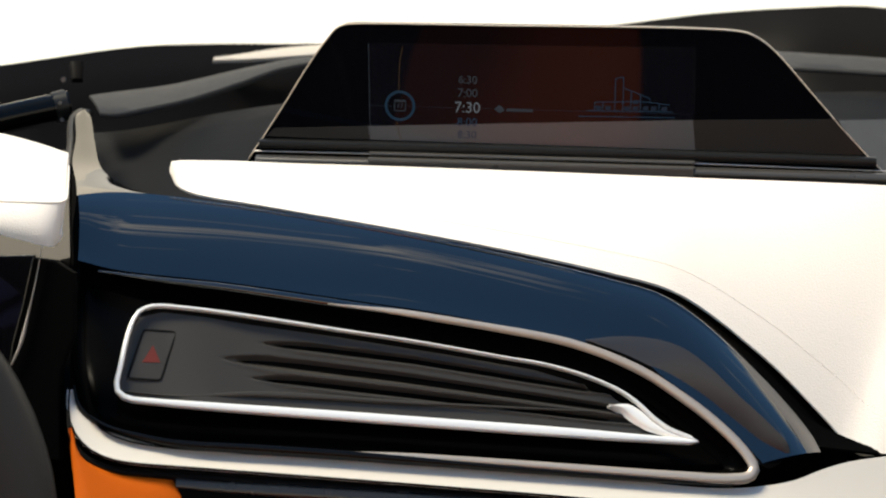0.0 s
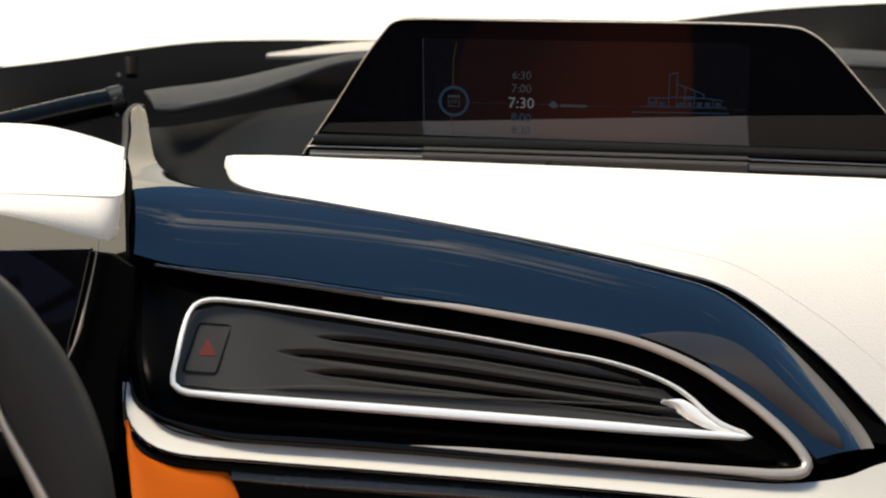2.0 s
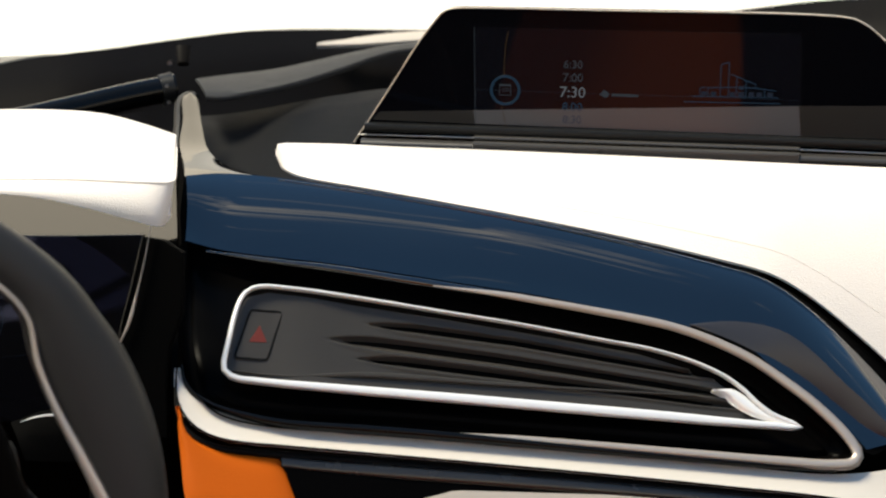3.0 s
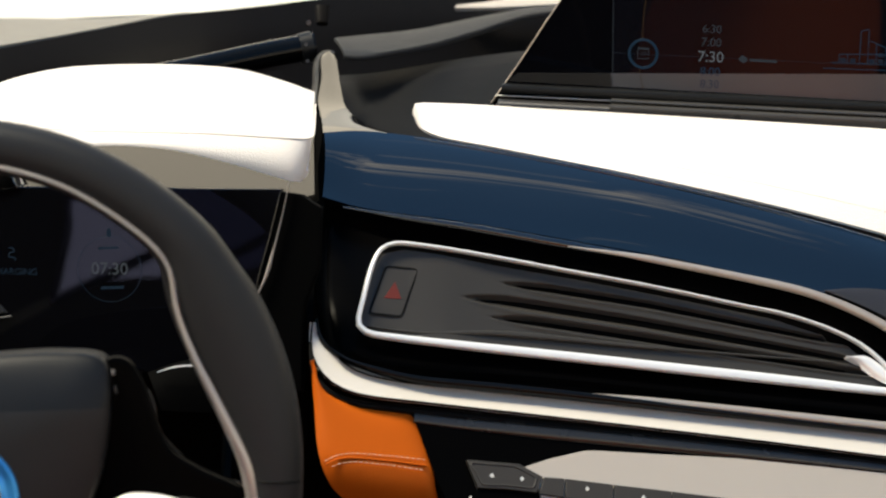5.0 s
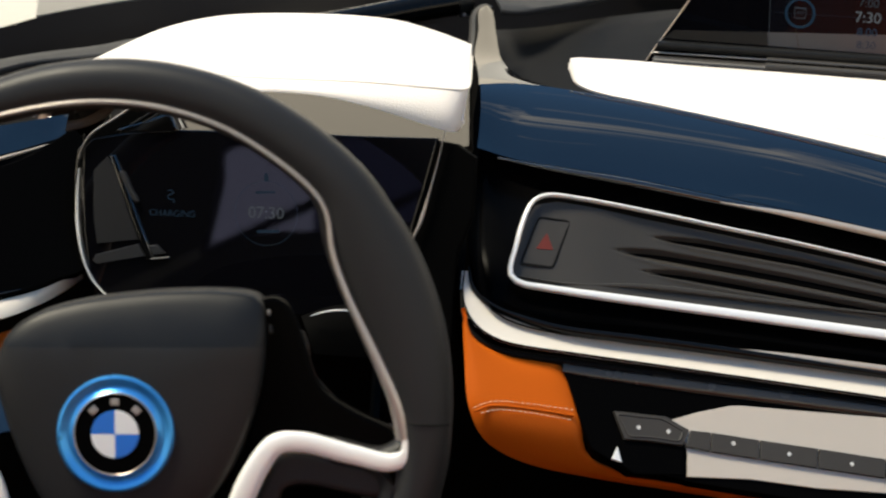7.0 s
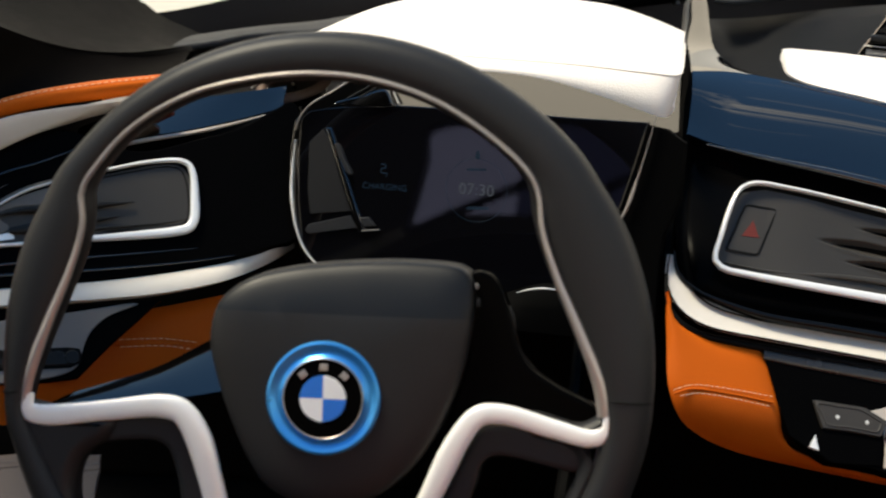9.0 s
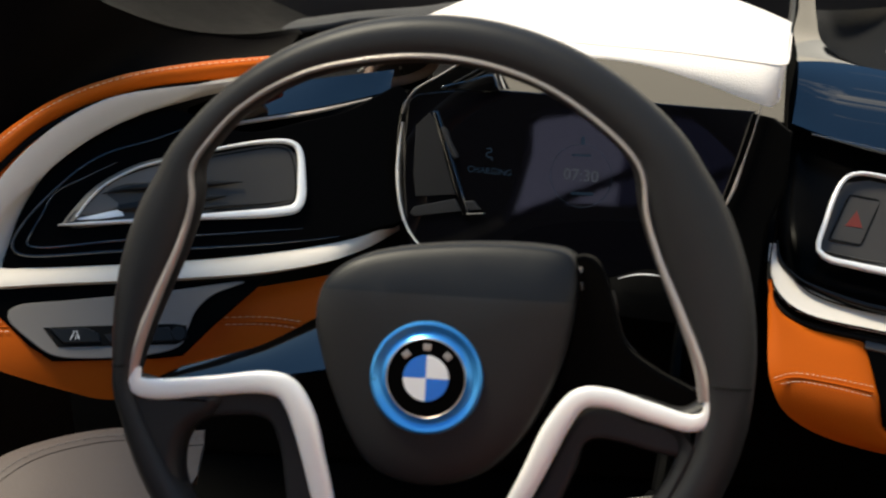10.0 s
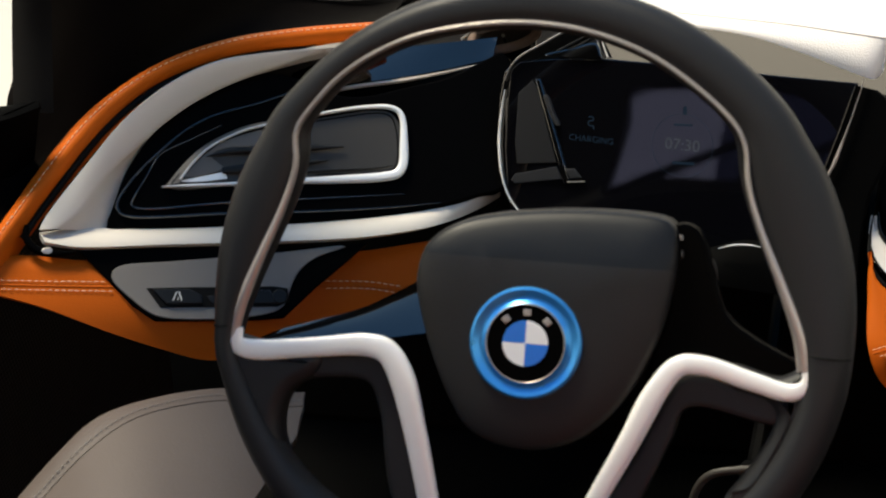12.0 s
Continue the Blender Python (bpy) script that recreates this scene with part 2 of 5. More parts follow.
def part(name, shape, mat, parent, label="", smooth=38):
    """One mesh, from (corners, faces) in world metres, under a thing or a part."""
    verts, faces = shape
    base = BASE[parent] if parent else Vector((0, 0, 0))
    me = bpy.data.meshes.new(name)
    me.from_pydata([tuple(Vector(v) - base) for v in verts], [], faces)
    me.materials.append(mat)
    bm = bmesh.new()
    bm.from_mesh(me)
    bmesh.ops.remove_doubles(bm, verts=bm.verts, dist=0.000001)
    bmesh.ops.recalc_face_normals(bm, faces=bm.faces)
    bm.to_mesh(me)
    bm.free()
    me.shade_smooth()
    me.set_sharp_from_angle(angle=radians(smooth))
    ob = new(name, me)
    if parent:
        ob.parent = parent
    BASE[ob] = base
    return tagged(ob, label)


def solo(name, shape, mat, label, category, group="", kind="", smooth=38):
    """A thing of one mesh."""
    return tagged(part(name, shape, mat, None, label, smooth), "", category, group, kind)


def join(*shapes):
    verts, faces = [], []
    for v, f in shapes:
        k = len(verts)
        verts += list(v)
        faces += [tuple(i + k for i in face) for face in f]
    return verts, faces


def glide(points, n, closed=False):
    """n points along a smooth curve through the given ones, evenly spaced."""
    p = [np.array(q, float) for q in points]
    m = len(p)
    fine = []
    spans = m if closed else m - 1
    for i in range(spans):
        if closed:
            a, b, c, d = p[i - 1], p[i], p[(i + 1) % m], p[(i + 2) % m]
        else:
            b, c = p[i], p[i + 1]
            a = p[i - 1] if i else 2 * b - c
            d = p[i + 2] if i + 2 < m else 2 * c - b
        t1 = max(np.linalg.norm(b - a), 1e-9) ** 0.5
        t2 = t1 + max(np.linalg.norm(c - b), 1e-9) ** 0.5
        t3 = t2 + max(np.linalg.norm(d - c), 1e-9) ** 0.5
        for k in range(14):
            t = t1 + (t2 - t1) * k / 14
            a1 = a * (t1 - t) / t1 + b * t / t1
            a2 = b * (t2 - t) / (t2 - t1) + c * (t - t1) / (t2 - t1)
            a3 = c * (t3 - t) / (t3 - t2) + d * (t - t2) / (t3 - t2)
            b1 = a1 * (t2 - t) / t2 + a2 * t / t2
            b2 = a2 * (t3 - t) / (t3 - t1) + a3 * (t - t1) / (t3 - t1)
            fine.append(b1 * (t2 - t) / (t2 - t1) + b2 * (t - t1) / (t2 - t1))
    fine.append(p[0] if closed else p[-1])
    fine = np.array(fine)
    run = np.concatenate([[0], np.cumsum(np.linalg.norm(np.diff(fine, axis=0), axis=1))])
    at = np.linspace(0, run[-1], n + 1 if closed else n)
    out = np.stack([np.interp(at, run, fine[:, k]) for k in range(fine.shape[1])], 1)
    return out[:-1] if closed else out


PLANES = {
    "right": ((0.0039, 1.523, 0.6206), (0.9756, 0.0954, -0.198), (0.0709, 0.7159, 0.6946)),
    "left": ((-0.3448, 1.5245, 0.6318), (0.9308, 0.3657, 0.0), (-0.2251, 0.5729, 0.7881)),
    "display": ((0.1124, 1.863, 0.6512), (0.9713, -0.2378, 0.0), (0.0335, 0.1368, 1.0022)),
    "cluster": ((-0.2666, 1.5341, 0.6057), (0.9929, -0.1191, 0.0), (0.0058, 0.3646, 0.9447)),
    "paddle": ((-0.3337, 1.3001, 0.6306), (0.9739, 0.1015, 0.2029), (-0.2018, 0.72, 0.665)),
    "wheel": ((-0.2237, 1.2723, 0.6535), (1.0, 0.0, 0.0), (0.0, 0.342, 0.9397)),
}


def on(plane, u, v, h=0.0):
    """The place u right, v up and h proud on a slanting panel, in millimetres."""
    o, a, b = (np.array(q) for q in PLANES[plane])
    return o + (a * u + b * v + np.cross(a, b) * h) / 1000


def facing(plane):
    return np.cross(np.array(PLANES[plane][1]), np.array(PLANES[plane][2]))


def sweep(points, normal, wide, high, closed=False, sides=12, square=1.0):
    """A bar along points: half as wide across and half as high along the normal as given (numbers or one per point)."""
    p = np.array(points, float)
    n = len(p)
    nrm = np.tile(np.array(normal, float), (n, 1)) if np.ndim(normal) == 1 else np.array(normal, float)
    w = np.interp(np.linspace(0, 1, n), np.linspace(0, 1, len(np.atleast_1d(wide))), np.atleast_1d(wide))
    h = np.interp(np.linspace(0, 1, n), np.linspace(0, 1, len(np.atleast_1d(high))), np.atleast_1d(high))
    tan = np.roll(p, -1, 0) - np.roll(p, 1, 0) if closed else np.gradient(p, axis=0)
    side = np.cross(tan, nrm)
    side /= np.maximum(np.linalg.norm(side, axis=1), 1e-9)[:, None]
    verts, faces = [], []
    for i in range(n):
        for k in range(sides):
            a = 2 * math.pi * (k + 0.5) / sides
            c, s = math.cos(a), math.sin(a)
            c, s = math.copysign(abs(c) ** square, c), math.copysign(abs(s) ** square, s)
            verts.append(p[i] + side[i] * w[i] * c + nrm[i] * h[i] * s)
    for i in range(n if closed else n - 1):
        j = (i + 1) % n
        for k in range(sides):
            q = (k + 1) % sides
            faces.append((i * sides + k, i * sides + q, j * sides + q, j * sides + k))
    if not closed:
        faces += [tuple(range(sides)), tuple(range((n - 1) * sides, n * sides))]
    return verts, faces


def sheet(rows, thick=0.003, inward=None):
    """A curved skin through rows of points, with a thickness."""
    g = np.array(rows, float)
    r, c = g.shape[:2]
    du, dv = np.gradient(g, axis=1), np.gradient(g, axis=0)
    nrm = np.cross(du, dv)
    nrm /= np.maximum(np.linalg.norm(nrm, axis=2), 1e-9)[..., None]
    if inward is not None and (nrm @ np.array(inward, float)).sum() < 0:
        nrm = -nrm
    verts = list(g.reshape(-1, 3)) + list((g + nrm * thick).reshape(-1, 3))
    k = r * c
    faces = []
    for i in range(r - 1):
        for j in range(c - 1):
            a = (i * c + j, i * c + j + 1, (i + 1) * c + j + 1, (i + 1) * c + j)
            faces += [a, tuple(q + k for q in reversed(a))]
    edge = [(0, j, 0, j + 1) for j in range(c - 1)] + [(r - 1, j + 1, r - 1, j) for j in range(c - 1)]
    edge += [(i + 1, 0, i, 0) for i in range(r - 1)] + [(i, c - 1, i + 1, c - 1) for i in range(r - 1)]
    for a, b, d, e in edge:
        p, q = a * c + b, d * c + e
        faces.append((p, q, q + k, p + k))
    return verts, faces


def between(a, b, rows=9, columns=48, crown=0.0, way=(0, 0, 1), power=1.0):
    """Rows from curve a to curve b, swelling by crown along way in the middle."""
    pa, pb = glide(a, columns), glide(b, columns)
    out = []
    for t in np.linspace(0, 1, rows):
        s = t ** power
        out.append(pa * (1 - s) + pb * s + np.array(way, float) * crown * 4 * s * (1 - s))
    return out


def inset(outline, d):
    """A closed flat outline drawn in by d."""
    p = np.array(outline, float)
    a, b = p - np.roll(p, 1, 0), np.roll(p, -1, 0) - p
    a /= np.maximum(np.linalg.norm(a, axis=1), 1e-9)[:, None]
    b /= np.maximum(np.linalg.norm(b, axis=1), 1e-9)[:, None]
    t = a + b
    t /= np.maximum(np.linalg.norm(t, axis=1), 1e-9)[:, None]
    nrm = np.stack([-t[:, 1], t[:, 0]], 1)
    area = np.sum(p[:, 0] * np.roll(p[:, 1], -1) - np.roll(p[:, 0], -1) * p[:, 1])
    return p + nrm * d * (1 if area > 0 else -1)


def slab(plane, outline, low, top, soft=0.8, n=0):
    """A flat piece on a panel: its outline in millimetres, from low to top, with a rounded upper edge."""
    p = glide(outline, n, True) if n else np.array(outline, float)
    m = len(p)
    rings = [(p, low), (p, top - soft), (inset(p, soft * 0.3), top - soft * 0.3), (inset(p, soft), top), (inset(p, soft * 1.25 + 0.1), top)]
    verts = [on(plane, u, v, h) for ring, h in rings for u, v in ring]
    faces = [tuple(range(m)), tuple(range(4 * m, 5 * m))]
    for r in range(4):
        for i in range(m):
            j = (i + 1) % m
            faces.append((r * m + i, r * m + j, (r + 1) * m + j, (r + 1) * m + i))
    return verts, faces


def bar(plane, curve, n, wide, high, lift=0.0, closed=False, sides=12, square=1.0):
    """A moulding along a curve on a panel; sizes in millimetres."""
    p = glide(curve, n, closed)
    pts = [on(plane, q[0], q[1], lift + (q[2] if len(q) > 2 else 0.0)) for q in p]
    return sweep(pts, facing(plane), np.array(wide) / 1000, np.array(high) / 1000, closed, sides, square)


def turned(plane, u, v, prof, n=48, ring=True):
    """A profile of radius and height turned round an axis of a panel."""
    verts, faces = [], []
    m = len(prof)
    for i in range(n):
        a = 2 * math.pi * i / n
        verts += [on(plane, u + r * math.cos(a), v + r * math.sin(a), h) for r, h in prof]
    for i in range(n):
        j = (i + 1) % n
        for k in range(m if ring else m - 1):
            q = (k + 1) % m
            faces.append((i * m + k, i * m + q, j * m + q, j * m + k))
    return verts, faces


def disc(plane, u, v, h0, h1, r_out, r_in=0.0, n=48, soft=0.6):
    """A round plate or ring on a panel, in millimetres."""
    prof = [(r_out, h0), (r_out, h1 - soft), (r_out - soft, h1)]
    prof += [(r_in + soft, h1), (r_in, h1 - soft), (r_in, h0)] if r_in else [(0.01, h1)]
    return turned(plane, u, v, prof, n, r_in > 0)


def cut(shape, at, way):
    """The part of a closed shape that lies behind a plane, capped."""
    me = bpy.data.meshes.new("cut")
    me.from_pydata([tuple(v) for v in shape[0]], [], shape[1])
    bm = bmesh.new()
    bm.from_mesh(me)
    bpy.data.meshes.remove(me)
    cutting = bmesh.ops.bisect_plane(bm, geom=bm.verts[:] + bm.edges[:] + bm.faces[:], dist=0.000001, plane_co=at, plane_no=way, clear_outer=True)
    bmesh.ops.holes_fill(bm, edges=[e for e in cutting["geom_cut"] if isinstance(e, bmesh.types.BMEdge)])
    bm.verts.index_update()
    out = [v.co.copy() for v in bm.verts], [tuple(v.index for v in f.verts) for f in bm.faces]
    bm.free()
    return out


def box(lo, hi, soft=0.004):
    """A block with chamfered edges."""
    bm = bmesh.new()
    bmesh.ops.create_cube(bm, size=1.0)
    for v in bm.verts:
        v.co = Vector([(a + b) / 2 + c * (b - a) for a, b, c in zip(lo, hi, v.co)])
    bmesh.ops.bevel(bm, geom=bm.edges[:], offset=soft, segments=3, profile=0.6, affect="EDGES")
    bm.verts.index_update()
    out = [tuple(v.co) for v in bm.verts], [tuple(v.index for v in f.verts) for f in bm.faces]
    bm.free()
    return out


def words(plane, text, u, v, h, size, bold=0.0):
    """Flat letters centred at a place of a panel, size in millimetres."""
    cu = bpy.data.curves.new("words", "FONT")
    cu.body, cu.size, cu.align_x, cu.align_y, cu.extrude, cu.resolution_u = text, size, "CENTER", "CENTER", 0.02, 3
    cu.offset = bold
    ob = bpy.data.objects.new("words", cu)
    scene.collection.objects.link(ob)
    bpy.context.view_layer.update()
    me = bpy.data.meshes.new_from_object(ob)
    out = [on(plane, u + p.co.x, v + p.co.y, h + p.co.z) for p in me.vertices], [tuple(f.vertices) for f in me.polygons]
    bpy.data.objects.remove(ob)
    bpy.data.meshes.remove(me)
    bpy.data.curves.remove(cu)
    return out


STITCH = {}


def sew(parent, points, normal, mat, step=0.0042, length=0.0031, thick=0.00042, lift=0.0):
    """A row of single stitches along a curve, sharing one mesh."""
    p = np.array(points, float)
    run = np.concatenate([[0], np.cumsum(np.linalg.norm(np.diff(p, axis=0), axis=1))])
    key = (mat.name, length, thick)
    if key not in STITCH:
        me = bpy.data.meshes.new("stitch")
        s = sweep([(x * length / 2, 0, z * thick) for x, z in ((-1, -0.6), (-0.7, 0.5), (0, 1), (0.7, 0.5), (1, -0.6))], (0, 0, 1), [thick * 0.4, thick, thick * 0.4], [thick * 0.4, thick * 0.8, thick * 0.4], sides=5)
        me.from_pydata([tuple(v) for v in s[0]], [], s[1])
        me.materials.append(mat)
        me.shade_smooth()
        STITCH[key] = me
    n = Vector(normal).normalized()
    for d in np.arange(step / 2, run[-1], step):
        a = Vector([np.interp(d, run, p[:, k]) for k in range(3)])
        b = Vector([np.interp(min(d + 0.001, run[-1]), run, p[:, k]) for k in range(3)])
        c = Vector([np.interp(max(d - 0.001, 0), run, p[:, k]) for k in range(3)])
        x = (b - c).normalized()
        y = n.cross(x).normalized()
        ob = new("stitch", STITCH[key])
        ob.parent = parent
        rot = Matrix((x, y, x.cross(y))).transposed().to_4x4()
        ob.matrix_local = Matrix.Translation(a + n * lift - BASE[parent]) @ rot


def mm(*points):
    """Millimetres to metres."""
    return [tuple(c / 1000 for c in p) for p in points]


# ---- setting: ground, car body round the cabin ----
solo("ground", sheet([[(x, y, 0) for x in np.linspace(-300, 300, 9)] for y in np.linspace(-300, 300, 9)], 0.2, (0, 0, -1)), CONCRETE, "pale sunlit concrete ground", "ground", kind="structure")
solo("floor", box((-0.68, 0.3, 0.16), (0.82, 2.3, 0.2)), CARPET, "black carpeted cabin floor", "floor", kind="structure")
hood_rows = []
for y, z in ((2.32, 0.555), (2.45, 0.56), (2.7, 0.555), (3.0, 0.53), (3.4, 0.47), (3.8, 0.38)):
    hood_rows.append([(x, y + 0.10 * (1 - (x / 0.9) ** 2), z + 0.05 * math.exp(-((abs(x) - 0.72) / 0.16) ** 2) - 0.05 * (x / 0.95) ** 4) for x in np.linspace(-0.95, 0.95, 40)])
solo("bonnet", sheet(hood_rows, 0.004, (0, 0, -1)), CAR_PAINT, "white painted car bonnet in full sun", "bonnet", kind="structure")

# ---- centre dash: soft top, ledge and cowl ----
top_rows = []
for y, z in ((1.72, 0.585), (1.78, 0.598), (1.84, 0.608), (1.9, 0.618), (1.96, 0.626), (2.0, 0.630), (2.04, 0.626), (2.08, 0.60), (2.12, 0.56)):
    top_rows.append([(x, y, z - 0.03 * math.exp(-((x - 0.0) / 0.06) ** 2) * max(0.0, 1 - abs(y - 1.9) / 0.2) + 0.010 * min(1.0, max(0.0, (x - 0.06) / 0.1)) - 0.03 * max(0, x - 0.2)) for x in np.linspace(-0.008, 0.82, 44)])
solo("dash_top", sheet(top_rows, 0.004, (0, 0, -1)), SOFT_DARK, "dark grey soft dash top running to the windscreen", "dash top", kind="structure")


def ledge(name, back, front, label):
    """A rounded plastic ledge with a slightly undercut front face."""
    top = between(back, front, 6, 40, 0.0015)
    f = top[-1]
    face = [f + np.array((0, -0.0015, -0.001)), f + np.array((0, -0.002, -0.0028)), f + np.array((0, -0.0008, -0.005)), f + np.array((0, 0.02, -0.011))]
    return solo(name, sheet(top + face, 0.002, (0, 0.2, -1)), GREY_STRIP, label, "trim", kind="structure")


ledge("dash_ledge", mm((-5.7, 2040, 649.8), (13.8, 2062, 644.5), (61.9, 2090, 639.5), (127, 2140, 634.9), (173.8, 2180, 628.8), (218.2, 2220, 617.2)), mm((1.8, 1990, 652.8), (14.8, 1988, 651.9), (34.9, 1998, 650.9), (72.9, 2028, 647.2), (118.2, 2078, 642.8), (160.3, 2128, 638.3), (214.3, 2180, 627.5)), "grey plastic ledge along the windscreen base")
ledge("dash_ledge", mm((440, 2200, 612), (560, 2160, 626), (640, 2110, 634), (760, 2030, 644)), mm((440, 2150, 616), (560, 2090, 634), (640, 2050, 640), (760, 1970, 648)), "grey plastic ledge along the windscreen base")
grille_rows = [[(x, y, 0.600 + 0.19 * (y - 1.72) - 0.03 * (x - 0.5)) for x in np.linspace(0.5, 0.78, 8)] for y in np.linspace(1.73, 1.93, 8)]
solo("speaker_grille", sheet(grille_rows, 0.006, (0, 0, -1)), GRILLE, "fine black speaker mesh beside the display", "speaker grille")
solo("scuttle_panel", sheet(between(mm((-420, 2270, 600), (-354, 2300, 590), (-316, 2330, 582), (-239, 2350, 573), (-187, 2360, 569), (-141, 2360, 573)), mm((-400, 2110, 607), (-335, 2150, 607), (-298, 2170, 607), (-227, 2210, 606), (-153, 2250, 607), (-136, 2350, 577)), 6, 30), 0.004, (0, 0, -1)), BEIGE_PANEL, "beige grey scuttle panel outside the windscreen", "scuttle panel", kind="structure")
# added pale strip, standing in for a bright highlight on the scuttle
solo("scuttle_highlight", sheet(between(mm((110, 2300, 593), (148, 2320, 592), (187, 2340, 589), (260, 2365, 582)), mm((108, 2288, 596), (146, 2290, 595), (183, 2300, 593), (260, 2330, 586)), 4, 20, 0.002), 0.003, (0, 0, -1)), PLATE_METAL, "pale strip painted as a highlight at the windscreen base", "wiper cover", kind="structure")
bracket = thing("bracket", (-0.015, 2.15, 0.64), "small grey bracket with a bright screw on the cowl", "bracket")
part("plate", sweep(mm((-15, 2152, 642), (-15, 2146, 638), (-15.5, 2138, 631)), (0, -0.5, 0.85), [0.0065, 0.006, 0.005], 0.003, square=0.6), COWL_BLACK, bracket)
part("screw", sweep(mm((-27, 2138, 632), (-27, 2134, 634)), (0, 0, 1), 0.002, 0.002), INLAY, bracket)
solo("cowl_tube", sweep(glide(mm((-330, 1900, 628), (-200, 1950, 640), (-120, 1970, 648), (-60, 1985, 655), (-22, 1992, 659)), 30), (0, -0.4, 0.9), 0.011, 0.011, sides=20), TUBE_BLACK, "glossy black tube behind the instrument hood", "tube", kind="structure")
clip = thing("tube_clip", (-0.024, 1.985, 0.659), "black clip with bright screws holding the tube end", "clip")
part("collar", sweep(mm((-34, 1990, 657.5), (-24, 1992, 659)), (0, -0.4, 0.9), 0.0125, 0.0125, sides=20), SATIN_BLACK, clip)
for x, z in ((-29, 664), (-28, 650)):
    part("screw", sweep(mm((x, 1981, z), (x, 1977, z + 1.5)), (0, 0, 1), 0.0015, 0.0015, sides=12), INLAY, clip, "small bright screw")
cowl_edge = mm((-560, 1900, 640), (-462, 2000, 621), (-432, 2050, 613), (-376, 2110, 611), (-290, 2150, 612), (-222, 2180, 615), (-150, 2195, 623), (-82, 2205, 626), (43, 2301, 608), (124, 2349, 592), (191, 2397, 574), (360, 2420, 562), (525, 2397, 581), (586, 2349, 602), (657, 2301, 619), (719, 2205, 645), (800, 2080, 650))
edge = glide(cowl_edge, 60)
cowl_rows = [edge + np.array((0, 0.02, -0.03)), edge, edge + np.array((0, -0.03, -0.010)), edge + np.array((0, -0.07, -0.026)), edge + np.array((0, -0.078, -0.036)), edge + np.array((0, -0.12, -0.046)), edge + np.array((0, -0.15, -0.07)), edge + np.array((0, -0.2, -0.13))]
solo("cowl", sheet(cowl_rows, 0.004, (0, 0, -1)), COWL_BLACK, "black windscreen cowl sweeping round the dash", "cowl", kind="structure")

# ---- gloss fascia blade of the centre dash ----
blade = thing("gloss_fascia", (0.2, 1.6, 0.62), "glossy black curved fascia reflecting blue sky and clouds", "dash fascia")
blade_top = mm((-16, 1690, 695), (8, 1700, 692), (47, 1700, 687), (113, 1690, 677), (202, 1672, 663), (280, 1660, 646), (350, 1650, 628), (386, 1645, 616), (413, 1635, 599), (443, 1620, 572), (469, 1605, 545), (486, 1590, 524), (489, 1580, 517))
BLADE_LOW = [(-18, 118, -62), (7, 112, -58), (82, 106, -48), (158, 96, -34), (234, 85, -20), (300, 71.5, -9), (330, 63.5, -4), (355, 54, -1.5), (375, 45, 0), (395, 32, 0), (415, 16, 0), (437, -4, 0), (447, -13, 0)]
blade_low = [on("right", *q) for q in BLADE_LOW]
part("blade", sheet(between(blade_top, blade_low, 16, 90, 0.006, facing("right")), 0.005, (0, 0.7, -0.7)), GLOSS_BLACK, blade)
facet_up = [(322.9, 67.5), (348.1, 71.9), (369, 71.4), (389.6, 64.9), (409.7, 51.2), (429.5, 32.8), (449.4, 17.1), (467.2, 1.9), (469.8, -3.2)]
facet_low = [(324.6, 66.5), (349.1, 60), (369.5, 52.2), (389.8, 42.3), (410.1, 30.7), (430.1, 16.2), (450.1, 2.1), (462, -3), (466, -4.5)]
lift = (0.4, 1.6, 4.4, 9.6, 10.8, 10.2, 8.4, 4.6, 1.8)
# the facet's grey base colour holds the reflection it should show
part("lower_facet", sheet(between([on("right", u, v, h) for (u, v), h in zip(facet_up, lift)], [on("right", u, v, 0.5) for u, v in facet_low], 7, 50, 0.0006, facing("right")), 0.001, (0, 0.7, -0.7)), FACET_GREY, blade, "steeper satin lower facet of the fascia, greyed for reflection")
# black strip painted as shade below the facet
part("painted_band", sheet(between([on("right", u, v, 0.6) for u, v in facet_low], [on("right", u, v, 0.4) for u, v in ((322, 65), (345, 58), (369, 46.5), (391, 33), (416, 14), (438, -5), (452, -16), (464, -10))], 4, 40), 0.001, (0, 0.7, -0.7)), MATT_BLACK, blade, "black strip painted for the shade under the facet")
shoulder = [np.array(q) + np.array(d) / 1000 for q, d in zip(blade_top[2:], ((0, -2, -1), (0, -2, -1), (-1, -2, -1), (-1, -2, -1), (-1, -2, -2), (-2, -2, -2), (-3, -2, -2), (-5, -2, -2), (-7, -2, -2), (-8, -2, -1), (-8, -1, -1)))]
part("shoulder", sweep(glide(shoulder, 70), facing("right"), [0.001, 0.0012, 0.0013, 0.0015, 0.002, 0.0035, 0.006, 0.0075], [0.001, 0.0014, 0.0016, 0.002, 0.0026, 0.003], sides=16), GLOSS_BLACK, blade, "rounded shoulder along the pad")
fin_right = mm((-9, 1960, 664), (-6, 1950, 664), (-3, 1880, 666), (1, 1810, 670), (13, 1760, 676), (32, 1720, 682.5), (47, 1706, 683.5), (70, 1702, 679))
fin_left = mm((-12, 1960, 664), (-16, 1950, 665), (-17, 1885, 668), (-20, 1820, 673), (-18, 1760, 682), (-17, 1720, 689), (-17, 1692, 694))
part("fin", sheet(between(fin_right, fin_left, 7, 30, 0.001), 0.006, (0, 0, -1)), GLOSS_TRAY, blade, "narrow gloss tongue running up to the windscreen")
